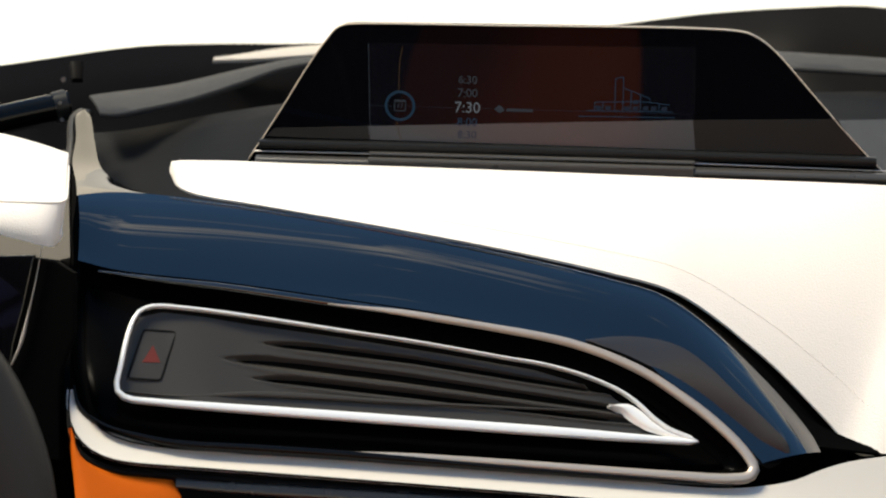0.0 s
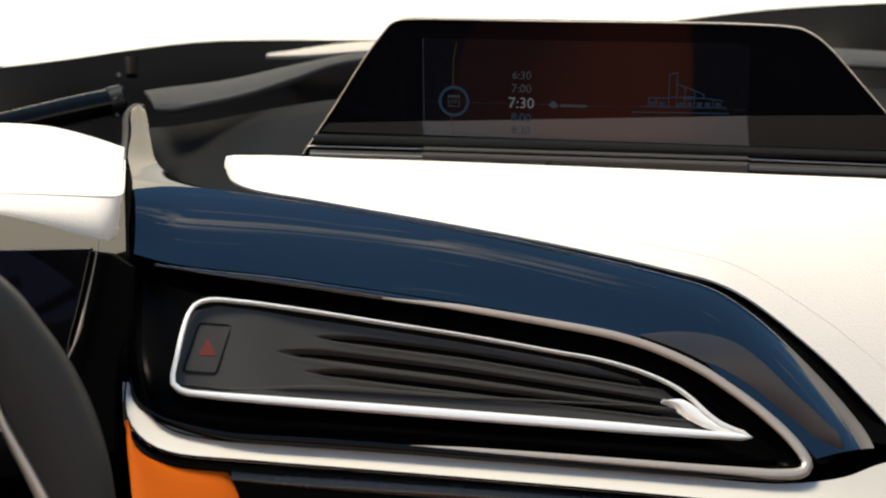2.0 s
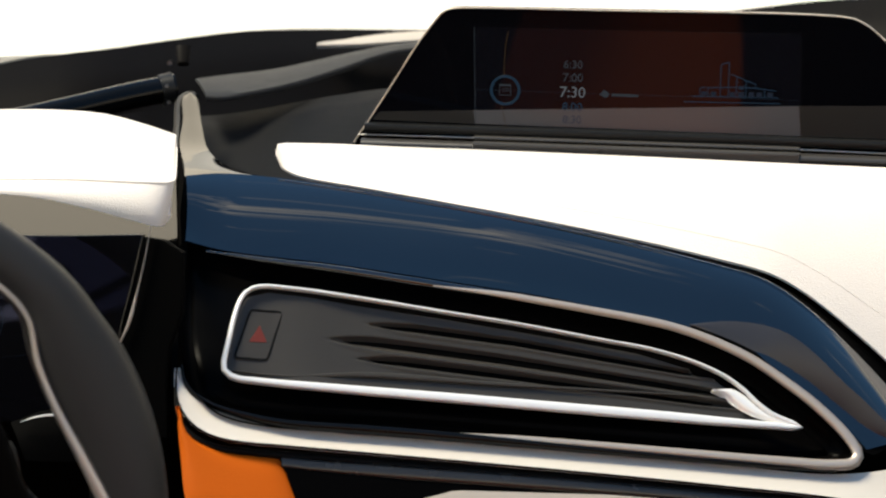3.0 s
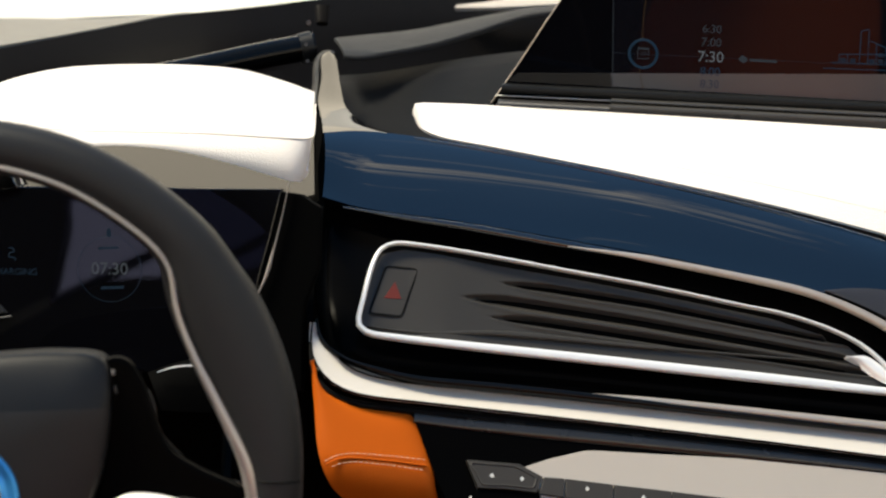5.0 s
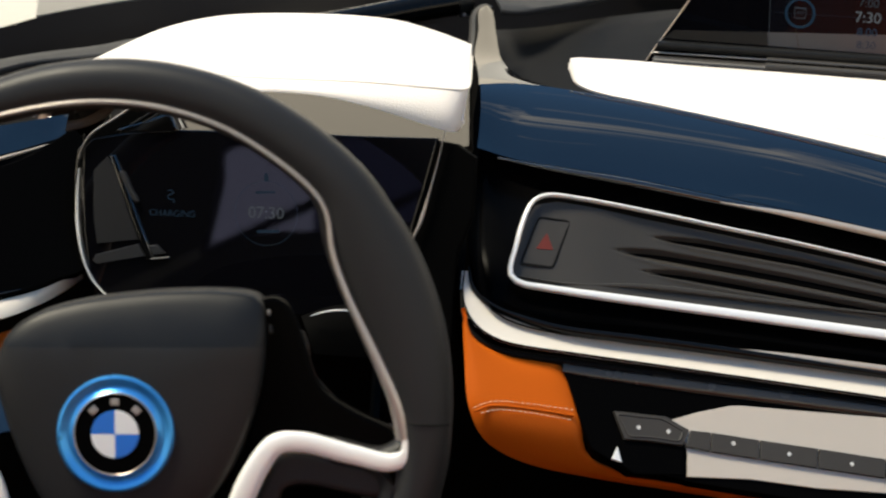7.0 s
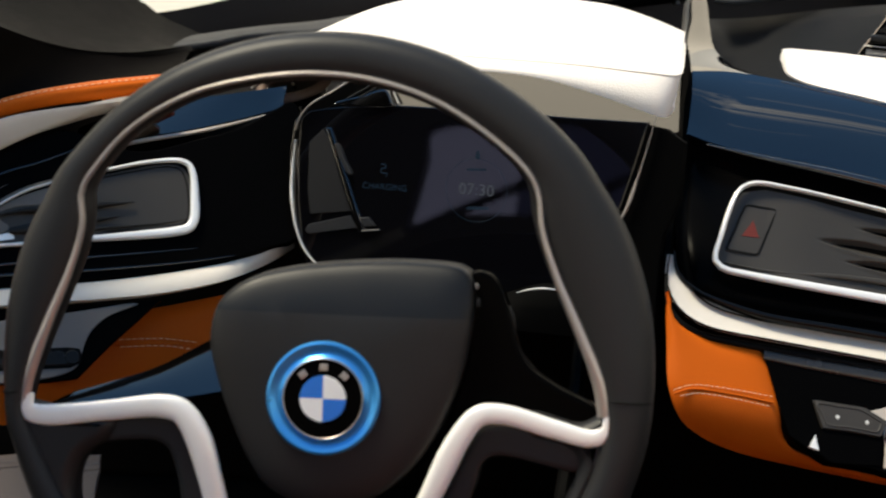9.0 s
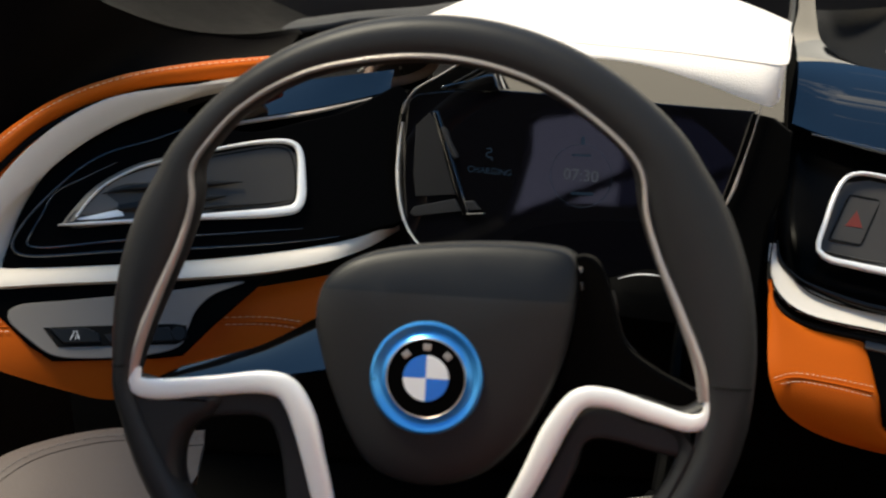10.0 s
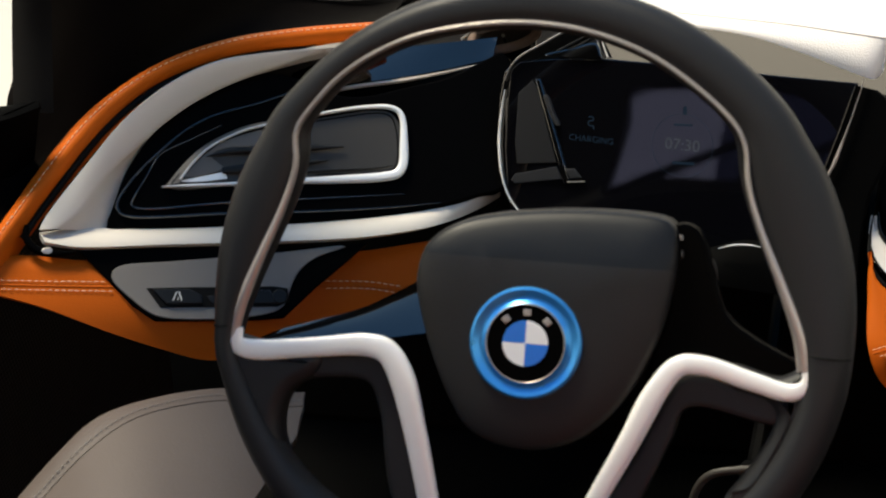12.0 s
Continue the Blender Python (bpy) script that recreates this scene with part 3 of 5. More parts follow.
part("fin_border", sweep(glide(mm((-6, 1968, 657), (-10, 1972, 658), (-18, 1955, 660), (-21, 1885, 662), (-23, 1820, 667)), 40), (0, 0, 1), 0.0035, 0.004, sides=8), SATIN_BLACK, blade, "black border of the tongue")
cheek_rows = [mm((-17, 1690, 694), (-20, 1800, 672), (-20, 1900, 655)), mm((-21, 1662, 680), (-23, 1780, 640), (-24, 1880, 600)), [tuple(on("right", -20, 112, -64)), (-0.026, 1.7, 0.6), (-0.027, 1.85, 0.52)], [tuple(on("right", -32, 40, -20)), (-0.029, 1.66, 0.56), (-0.03, 1.8, 0.46)], [tuple(on("right", -34, -12, -6)), (-0.03, 1.62, 0.5), (-0.03, 1.78, 0.4)]]
part("cheek", sheet(cheek_rows, 0.004, (1, 0, 0)), MATT_BLACK, blade, "black side cheek beside the instruments")

# ---- white leather pad ----
pad = thing("dash_pad", (0.3, 1.72, 0.64), "white leather dash pad with rounded nose and fine seam", "dash pad")
pad_back = mm((54, 1838, 658), (60, 1839, 661), (160, 1824, 660), (301, 1790, 660), (443, 1756, 659), (570, 1723, 659), (679, 1696, 655))
pad_front = mm((52, 1834, 656), (55, 1817, 652), (66, 1800, 651), (117, 1760, 653), (206, 1710, 650), (284, 1685, 639), (355, 1672, 623), (392, 1665, 613), (412, 1660, 603), (431, 1652, 590), (450, 1643, 575), (469, 1633, 559), (487, 1622, 541), (506, 1610, 521), (516, 1601, 509), (522, 1595, 506), (530, 1592, 507), (590, 1582, 508))
rows = between(pad_back, pad_front, 14, 80, 0.006)
roll = rows[-1]
tuck = rows[-2] - roll
tuck /= np.linalg.norm(tuck, axis=1)[:, None]
rows = rows + [roll + tuck * 0.0004 + np.array((0, 0, -0.002)), roll + tuck * 0.004 + np.array((0, 0, -0.005)), roll + tuck * 0.010 + np.array((0, 0, -0.006))]
part("cover", sheet(rows, 0.0012, (0, 0, -1)), WHITE_LEATHER, pad)
sew(pad, rows[11][6:72] + np.array((0, 0, 0.0002)), (0, -0.3, 0.95), THREAD_SAND, 0.0042, 0.003, 0.00022)
# black sheet standing in for the shade in the open gap
gap_rows = [glide(blade_top, 80) + np.array((0, 0.004, -0.004)), glide(pad_front, 80) + np.array((0.001, 0.006, -0.0085))]
solo("shadow_gap", sheet([gap_rows[0][6:-1], gap_rows[1][6:-1]], 0.003, (0, 0.5, -1)), MATT_BLACK, "black strip for the shade in the gap between gloss fascia and white pad", "trim strip")


# ---- centre air vent ----
vent = thing("air_vent", tuple(on("right", 180, 20, -10)), "long tapered dash air vent in a chrome frame", "air vent")
outer = BLADE_LOW[:-1] + [(438, -18, 0), (423, -26, 0), (303, -29, 0), (141, -30, 0), (34, -34, 0), (1, -30, 0), (-12, -23, -0.5), (-20, -13, -2), (-24.5, 2, -5), (-28, 26, -12), (-27, 70, -34)]
ring = [(0, 3), (2.3, 23.4), (8, 49.6), (12.7, 58.8), (21.2, 63.7), (44.6, 64.7), (90.3, 62.8), (148.4, 59), (187.7, 56.6), (227.4, 53.4), (267.6, 49.7), (287.9, 48.2), (308.2, 45.1), (328.6, 40.2), (348.8, 32.4), (360.8, 24.5), (371, 15.4), (382, 8), (401.7, 0.7), (379.9, 0), (346.8, -0.4), (305.9, -0.5), (225.7, -1.2), (147.6, -1.8), (71.5, -2.6), (22, -2.6), (6, -1.6)]


def bowl(plane, outline, deep, width, n=110):
    """A moulded channel that falls away inside an outline."""
    p = glide(outline, n, True)
    steps = [(0.0, 0.0), (0.6, -0.6), (0.8, -0.35 * deep), (width * 0.4, -0.8 * deep), (width * 0.75, -deep), (width, -0.85 * deep)]
    verts, faces = [], []
    for d, h in steps:
        verts += [on(plane, q[0], q[1], h + b) for q, b in zip(inset(p[:, :2], d), p[:, 2])]
    for r in range(len(steps) - 1):
        for i in range(n):
            j = (i + 1) % n
            faces.append((r * n + i, r * n + j, (r + 1) * n + j, (r + 1) * n + i))
    k = len(steps) - 1
    faces.append(tuple(range(k * n, (k + 1) * n)))
    return verts, faces


part("surround", bowl("right", outer, 16.0, 16.0), RECESS_BLACK, vent, "glossy black moulded surround")
part("frame", bar("right", ring, 150, [1.8, 1.5, 1.3, 1.2, 1.1, 1.1, 1.1, 1.2, 1.4, 2.6, 3.5, 3.7, 3.6, 3.5, 3.3, 2.9, 2.1], 2.3, -3.0, True, 16, 0.9), CHROME, vent, "polished chrome frame")
panel_line = [(2, 5), (8, 44), (14, 57), (29, 62), (148, 56), (226, 50.5), (287, 45.2), (322, 38), (343, 31), (362, 19), (383, 5), (378, 2), (225, 0), (30, 0), (8, 0)]
GROOVES = (([(67, 33), (95, 34), (190, 31), (345, 22)], 4.6), ([(86, 21.5), (120, 22), (200, 19.5), (335, 14)], 3.4), ([(93, 47), (130, 47), (200, 44.5), (320, 35)], 3.4))


def pressed(u, v):
    """Height of the inner panel: gently bowed, with three long pressed slots."""
    h = -7.6 + 2.2 * math.exp(-((u - 55) / 24) ** 2) - 1.2 * max(0.0, (u - 90) / 290)
    for curve, wide in GROOVES:
        start = curve[0][0]
        if u > start:
            mid = np.interp(u, [q[0] for q in curve], [q[1] for q in curve])
            half = wide * min(1.0, ((u - start) / 34) ** 0.6) * (1 - 0.35 * max(0.0, (u - 160) / 200))
            d = (v - mid) / half
            h -= 5.2 * min(1.0, (u - start) / 20) * max(0.0, 1 - abs(d) ** 1.6) * (1.0 if d > 0 else 0.85)
            h += 1.3 * min(1.0, (u - start) / 30) * math.exp(-((d + 1.35) / 0.45) ** 2)
    return h


up_u, up_v = [q[0] for q in panel_line[:11]], [q[1] for q in panel_line[:11]]
vent_rows = []
for r in np.linspace(0, 1, 64):
    row = []
    for u in np.linspace(2.5, 382, 190):
        v = r * np.interp(u, up_u, up_v) + (1 - r) * np.interp(u, (2.5, 8, 225, 382), (4, 0, 0, 3))
        row.append(on("right", u, v, pressed(u, v)))
    vent_rows.append(row)
panel = part("panel", sheet(vent_rows, 0.001, (0, 0.7, -0.7)), VENT_GREY, vent, "graphite satin inner panel with pressed slots", 60)
# black bars in the grooves stand in for the shade inside open slots
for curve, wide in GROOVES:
    part("slot_dark", bar("right", [(u + 6, v + 0.4) for u, v in curve], 50, [0.2, wide * 0.6, wide * 0.62, wide * 0.5, 0.3], 0.8, -11.6, False, 8, 0.7), MATT_BLACK, vent, "black bar standing in for the dark depth of a slot")
part("lower_lip", bar("right", [(6, 4), (41, 4), (93, 10), (200, 13), (330, 18)], 40, [0.4, 2.2, 1.2, 0.6], [1.0, 1.6, 1.2, 0.8], -6.5), VENT_GREY, vent)
tip_up = [(339.5, 22.4), (347, 24), (354, 24.4), (363, 20.2), (372, 12.8), (383, 6.4), (400, 1.4)]
tip_low = [(339.4, 22), (346, 19.6), (351, 16.6), (359, 11), (370, 5.5), (383, 2.6), (399, 0.8)]
part("end_gleam", sheet(between([on("right", u, v, -4.2) for u, v in tip_up], [on("right", u, v, h) for (u, v), h in zip(tip_low, (-8.5, -9, -8.5, -7, -5.5, -4.4, -3.6))], 9, 30, 0.0022, facing("right")), 0.001, (0, 0.7, -0.7)), CHROME, vent, "chrome scoop closing the vent tip")
hazard = part("hazard_button", slab("right", [(6.6, 14.6), (10, 26), (16, 47), (17, 48.8), (19, 49.4), (28, 49.6), (38, 49.6), (39.4, 48.6), (39.2, 46.6), (35, 32), (30, 15), (29, 13.4), (27.4, 13), (17, 12.8), (8, 12.8), (6.8, 13.4)], -9.5, -6.7, 0.4, 64), VENT_GREY, vent, "hazard light button with a red triangle")
part("groove", bar("right", [(7.6, 15), (11, 27), (16.7, 46.4), (17.6, 47.8), (19, 48.3), (28, 48.5), (37, 48.5), (38.2, 47.8), (38.1, 46.2), (34, 32), (29.2, 15.6), (28.2, 14.3), (27, 14), (17, 13.8), (9, 13.8), (7.8, 14.2)], 80, 0.85, 0.35, -6.55, True, 6), DEEP_BLACK, hazard)
part("triangle", slab("right", [(16.6, 25.6), (23.4, 38), (28.4, 26.4)], -6.8, -6.4, 0.1), RED_MARK, hazard, "red triangle outline")
part("outer_trim", bar("right", [(140, 76), (187, 74.9), (226.9, 72.2), (267.2, 69), (287.5, 67.2), (307.9, 64.6), (328.3, 60.1), (348.7, 53.7), (369, 45.1), (389.2, 33.1), (409.2, 19.5), (428.9, 2.5), (438.6, -9.1), (442.2, -16.2), (438.4, -22.7), (422.4, -25.9), (384.9, -26.7), (303.2, -26.9), (263.2, -26.9), (184.7, -27.5), (138.6, -28.4)], 130, [0.4, 2.4, 2.6, 3.0, 3.4, 3.8, 4.0, 3.4, 3.0, 2.6, 2.2, 0.5], [0.6, 2.2, 2.6, 2.8, 2.6, 2.4, 2.0, 0.8], 0.5), SILVER, vent, "satin silver band looping round the vent")
part("upper_bead", bar("right", [(-14, 86), (30, 84), (70, 83), (148, 79), (227, 75), (300, 66)], 60, [0.8, 2.6, 3.0, 2.2, 0.5], [0.8, 2.6, 3.0, 2.2, 0.6], -5.0, False, 20), GLOSS_BLACK, vent, "rounded gloss roll under the blade")
part("lower_bead", bar("right", [(-27.7, 5.3, -6), (-25, -6.8, -5), (-19.3, -14.5, -4), (-10.4, -20.7, -3), (0.2, -24.6, -2), (34, -30.8, 0), (90, -30.5, 0), (141, -30, 0), (263, -30.5, 0), (344, -30.5, 0), (425, -29.5, 0)], 90, [0.8, 2.4, 3.0, 3.2, 2.8, 2.2, 1.9, 1.9, 1.2], [1.5, 3.6, 4.4, 4.6, 4.2, 3.4, 2.8, 2.6, 1.6], -0.5, False, 20), PIANO, vent, "rounded gloss lip over the silver strip")

# ---- silver strip below the vent ----
strip_top = [on("right", u, v, h) for u, v, h in ((-29.3, 2.5, -6), (-26.6, -8.6, -5.5), (-20.8, -15.7, -5), (-11.7, -21.5, -5), (-1, -25.2, -4.5), (12.6, -27.2, -4.5), (70, -32.5, -5), (141, -31, -5), (263, -30.5, -5), (344, -30.5, -5), (425, -30.5, -5), (471.3, -22.3, -4), (493.6, -12.8, -4), (516, -4.8, -4), (551.9, 3, -4))]
strip_low = [on("right", u, v, h) for u, v, h in ((-30.2, 2.7, -7), (-30.8, -9.6, -5), (-29.6, -20.6, -3), (-25.5, -30.8, -0.5), (-18.1, -39.2, 1.5), (-8.3, -44.5, 3), (5.2, -47.1, 3.5), (45, -47.5, 3.5), (140, -47.5, 3.5), (263, -48, 3.5), (343, -49, 3.5), (425, -51, 3.5), (470, -57, 3.5), (510, -63, 3.5), (560, -67, 3.5))]
strip = thing("silver_strip", tuple(on("right", 200, -40, -4)), "pearl silver strip curving under the dash vent", "trim strip")
part("band", sheet(between(strip_top, strip_low, 16, 90, -0.0012, facing("right")), 0.0015, (0, 0.7, -0.7)), PEARL, strip, "pearl silver band")
# black line painted where the gap below the band lies in shade
part("gap_shade", sweep(glide(strip_low, 80) + facing("right") * -0.001, facing("right"), 0.0008, 0.0012, sides=8), DEEP_BLACK, strip, "thin black line for the shaded gap under the band")

# ---- orange console flank and control panel ----
flank = thing("console_flank", tuple(on("right", 10, -90, -10)), "orange leather console flank with pale double stitching", "leather panel")
def tucked(plane, u, v, knee, bend, lift):
    """A place on a panel that turns under below the knee."""
    d = min(0.0, v - knee)
    return on(plane, u, v, lift - bend * d * d)


flank_left = [(-29.2, -25), (-28.2, -40), (-26.2, -55), (-20, -92), (-9, -107), (7, -114), (29, -118), (67, -120), (119, -121), (270, -123)]
flank_right = [(-28.8, -25), (-21.5, -43), (1, -51.5), (36, -52.5), (40, -56), (53, -90), (61, -108), (80, -114), (128, -118), (275, -112)]
flank_rows = []
for k, row in enumerate(between([(*q, 0) for q in flank_left], [(*q, 0) for q in flank_right], 12, 60)):
    swell = 1 - (2 * k / 11 - 1) ** 4
    flank_rows.append([tucked("right", q[0], q[1], -87, 0.020, -6 + 4.5 * swell) for q in row])
part("cover", sheet(flank_rows, 0.002, (0, 0.7, -0.7)), ORANGE_LEATHER, flank)
part("crease", bar("right", [(-18, -95), (-7, -89.5), (19, -88), (48, -88.5)], 30, 0.8, 0.8, -1.5), ORANGE_LEATHER, flank)
for row in ([(-19, -93), (-7, -87), (19, -85), (47, -85)], [(-14, -96), (-3, -92), (19, -91), (48, -92)]):
    sew(flank, [on("right", u, v, -0.7) for u, v in glide(row, 30)], facing("right"), THREAD, 0.0036, 0.0028, 0.00036)
gap_line = [(-31, -12), (-28.5, -30), (-20, -42.5), (-4, -49.5), (20, -51), (40, -51), (200, -50), (430, -51)]
# black bar put in as the shade of the gap below the strip
solo("shadow_gap", bar("right", gap_line, 80, [1.2, 2.6, 3.2, 3.2, 3.2, 3.2, 3.2, 3.2], [1.0, 2.4, 3.0, 3.0, 3.0, 3.0, 3.0, 3.0], -5.0), DEEP_BLACK, "black strip for the shade in the gap under the silver strip", "trim strip")

control = thing("control_panel", tuple(on("right", 180, -85, -8)), "glossy black control panel with metal plate and keys", "control panel")
part("panel", slab("right", [(37, -50), (430, -51), (430, -130), (128, -122), (118, -120), (88, -121), (61, -108), (53, -90)], -14, -3.5, 0.8), RECESS_BLACK, control, "glossy black panel")
part("bead", bar("right", [(39, -56), (60, -56.6), (116, -56.4), (193, -55.6), (300, -55), (430, -56)], 50, [3.6, 4.8, 5.0, 4.8, 4.6, 4.4], [1.4, 2.6, 3.0, 3.0, 2.8, 2.4], -3.6, False, 20), BEAD, control, "slim dark silver bead")
part("plate", slab("right", [(113, -82), (130, -74.5), (153, -66.5), (160, -65.5), (259, -60), (420, -58), (420, -122), (260, -112), (214, -115), (168, -115), (125.5, -119), (125, -103), (122, -92)], -4, -2.2, 0.3), PLATE_METAL, control, "brushed warm grey metal plate")
foot = part("foot", slab("right", [(82, -100), (122, -101), (123, -118), (90, -122), (80, -116)], -4, -1.9, 0.3), RECESS_BLACK, control)
part("tip", slab("right", [(74.5, -114), (78, -105), (81.5, -115.5)], -4, -1.6, 0.5), CHROME, control, "small chrome tip")
keys = ([(74, -82), (109, -81), (125, -88), (121, -99), (100, -99), (82, -100)], [(126, -88), (139.5, -87.6), (139.5, -100.5), (123, -99.5)], [(140.5, -87.6), (172.5, -88.2), (172.5, -101.2), (140.5, -100.5)], [(173.5, -88.2), (212.5, -88.6), (212.5, -101.8), (173.5, -101.2)], [(213.5, -88.6), (259, -89.4), (259, -102.4), (213.5, -101.8)], [(260, -89.4), (305, -90), (305, -103), (260, -102.4)])
marks = ([(91, -91), (111, -91)], [], [(155, -93)], [(193, -95)], [(236, -96)], [(282, -97)])
for outline, spots in zip(keys, marks):
    key = part("key", slab("right", outline, -3, 0.2, 0.5), BUTTON, control, "dark grey key with a small white mark")
    for u, v in spots:
        part("mark", slab("right", [(u - 1.3, v - 0.7), (u + 1.3, v - 0.7), (u + 1.3, v + 0.7), (u - 1.3, v + 0.7)], 0.0, 0.32, 0.05), WHITE_MARK, key)
        part("mark", slab("right", [(u - 0.5, v - 1.6), (u + 0.5, v - 1.6), (u + 0.5, v + 1.6), (u - 0.5, v + 1.6)], 0.0, 0.34, 0.05), WHITE_MARK, key)

part("key_rim", bar("right", [(77, -84.2), (91, -83.5), (105, -83), (107, -83.3), (114, -86.3), (120.5, -89.3), (120.6, -90.5), (119, -95.5), (117.5, -96.5), (108, -96.5), (99, -96.6), (85.5, -97.5), (84.3, -96.8), (80.5, -90.5), (76.8, -85)], 90, 0.7, 0.5, 0.3, True, 8), BUTTON, control, "raised rim round the double key")

# ---- central display ----
display = thing("display", (0.34, 1.83, 0.65), "freestanding black dash display with slanting sides, switched on", "display")
glass = [(-4, -6), (0, 1), (25, 40), (49, 79), (63, 98), (67, 102.5), (74, 105.5), (83, 106.3), (194, 108), (322, 110), (362, 109.2), (374, 107.5), (385, 102), (396, 93), (424, 63), (450, 35), (476, 9), (486, -6)]
part("glass", slab("display", glass, -9, 0, 0.8), GLASS_BLACK, display, "black mirror-smooth glass")
rim = glass[1:-1]
part("rim", bar("display", rim, 120, 0.55, 1.2, -0.6), SILVER, display, "thin pale metal edge")
# grey bands paint the pad's reflection into the foot of the glass
for outline, mat in (([(13, 19), (93, 19), (91.5, 29.3), (60, 27.6), (20, 25.5)], FOOT_SHEEN_DIM), ([(93, 19), (338, 19.5), (335.6, 42), (91.5, 29.3)], FOOT_SHEEN), ([(338, 19.5), (462, 20), (442, 46), (335.6, 42)], FOOT_SHEEN_DIM)):
    part("painted_band", slab("display", outline, 0, 0.1, 0.02), mat, display, "lower band of the glass greyed for the pad's reflection")
part("front_rail", sweep([on("display", u, v, 12) for u, v in ((8, 3), (200, 4.5), (520, 5.5))], facing("display"), 0.0042, 0.006, sides=16), RAIL, display, "dark shiny rail between display and pad")
part("base_rail", sweep([on("display", u, v, 3) for u, v in ((9, 14), (200, 15.5), (472, 16))], facing("display"), 0.0035, 0.004, square=0.6), SATIN_BLACK, display, "black rail at the foot")
part("base_bead", sweep([on("display", u, v, 5) for u, v in ((4, 8.5), (150, 10), (330, 10.5), (480, 9.5))], facing("display"), [0.0006, 0.0010, 0.0010, 0.0005], 0.0012), INLAY, display, "pale bead along the foot")
# pale sleeves paint the same reflection over the rails
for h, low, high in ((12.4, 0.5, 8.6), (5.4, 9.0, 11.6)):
    part("sheen_sleeve", slab("display", [(93.5, low), (338, low + 1.3), (338, high + 1.3), (93.5, high)], h, h + 6.2, 1.6), RAIL_SHEEN, display, "sleeve paled for a reflection on the foot rail")
part("lcd", slab("display", [(93.5, -1), (91, 92), (335, 95.5), (338, 0)], 0, 0.06, 0.02), LCD_BLACK, display, "screen area mirroring a little more than the glass")
part("panel_edge", slab("display", [(93.5, 0), (91, 92), (91.4, 92), (94, 0)], 0, 0.12, 0.02), SCREEN_DIM, display)
icon = part("calendar_icon", disc("display", 115.5, 45.5, 0, 0.12, 11.5, 9.6, 48, 0.05), SCREEN_BLUE, display, "round blue calendar symbol")
part("page", join(slab("display", [(111.2, 41.5), (119.8, 41.5), (119.8, 42), (111.2, 42)], 0, 0.12, 0.03), slab("display", [(111.2, 41.5), (111.7, 41.5), (111.7, 50), (111.2, 50)], 0, 0.12, 0.03), slab("display", [(119.3, 41.5), (119.8, 41.5), (119.8, 50), (119.3, 50)], 0, 0.12, 0.03), slab("display", [(111.2, 48.6), (119.8, 48.6), (119.8, 50), (111.2, 50)], 0, 0.12, 0.03), words("display", "17", 115.5, 45.3, 0.1, 5.0)), SCREEN_DIM, icon)
part("arc", bar("display", [(113, 34), (117, 16)], 8, 0.25, 0.06, 0.08), SCREEN_AMBER, display)
part("arc", bar("display", [(114.5, 57), (115, 78), (117, 90)], 12, 0.25, 0.06, 0.08), SCREEN_AMBER, display)
for text, v, size, mat in (("6:30", 66.5, 8.5, SCREEN_DIM), ("7:00", 56.5, 9.0, SCREEN_DIM), ("7:30", 45.5, 11.5, SCREEN_WHITE), ("8:00", 34.5, 9.0, SCREEN_BLUE), ("8:30", 25.0, 8.5, SCREEN_BLUE)):
    part("time_text", words("display", text, 166.5, v, 0.1, size), mat, display)
part("marker", slab("display", [(187, 45), (190, 48.5), (193, 47), (194.5, 44.5), (191, 42.5)], 0, 0.12, 0.03), SCREEN_DIM, display)
part("caption_bar", slab("display", [(196, 44), (216, 44), (216, 46), (196, 46)], 0, 0.12, 0.03), SCREEN_DIM, display)
storeys = [[(250, 42), (322, 43.2)], [(256, 46.5), (320, 47.6)], [(262, 53), (300, 54.2), (318, 52.5)], [(277, 47), (277, 71)], [(277, 71), (283, 72.5)], [(283, 72.5), (283, 47)], [(284, 64), (303, 57)], [(303, 57), (303, 54)], [(262, 47), (262, 53)], [(268, 47), (268, 53.2)], [(289, 47), (289, 62)], [(296, 47), (296, 59.5)], [(310, 47.5), (310, 53)]]
for run in storeys:
    part("picture", bar("display", run, 12, 0.35, 0.05, 0.08, sides=6), SCREEN_BLUE, display, "thin blue line of a building picture")
for u, v in [(265, 49), (272, 49), (286, 49.2), (292.5, 49.4), (292.5, 54), (300, 49.6), (306, 49.6), (314, 49.8)]:
    part("picture", slab("display", [(u - 2, v - 1.6), (u + 2, v - 1.5), (u + 2, v + 1.4), (u - 2, v + 1.3)], 0, 0.1, 0.03), SCREEN_FAINT, display, "faint blue window of a building picture")
part("scale_line", slab("display", [(92, 44.9), (335, 46.2), (335, 46.4), (92, 45.1)], 0, 0.1, 0.02), SCREEN_FAINT, display)

# ---- instrument hood ----
hood = thing("instrument_hood", (-0.17, 1.7, 0.69), "white leather hood arching over the instruments, seam near its lip", "instrument hood")
hood_back = mm((-352, 1773, 656), (-325, 1783, 669), (-293, 1793, 683), (-251, 1799, 700), (-211, 1803, 708), (-170, 1807, 709), (-108, 1807, 707), (-74, 1803, 704), (-46, 1798, 697), (-22, 1793, 689))
hood_seam = mm((-318, 1660, 692), (-300, 1642, 706), (-275, 1634, 718), (-232, 1630, 726), (-176, 1630, 722), (-93, 1630, 718), (-59, 1630, 715), (-40, 1631, 713), (-29, 1637, 710), (-24, 1650, 707))
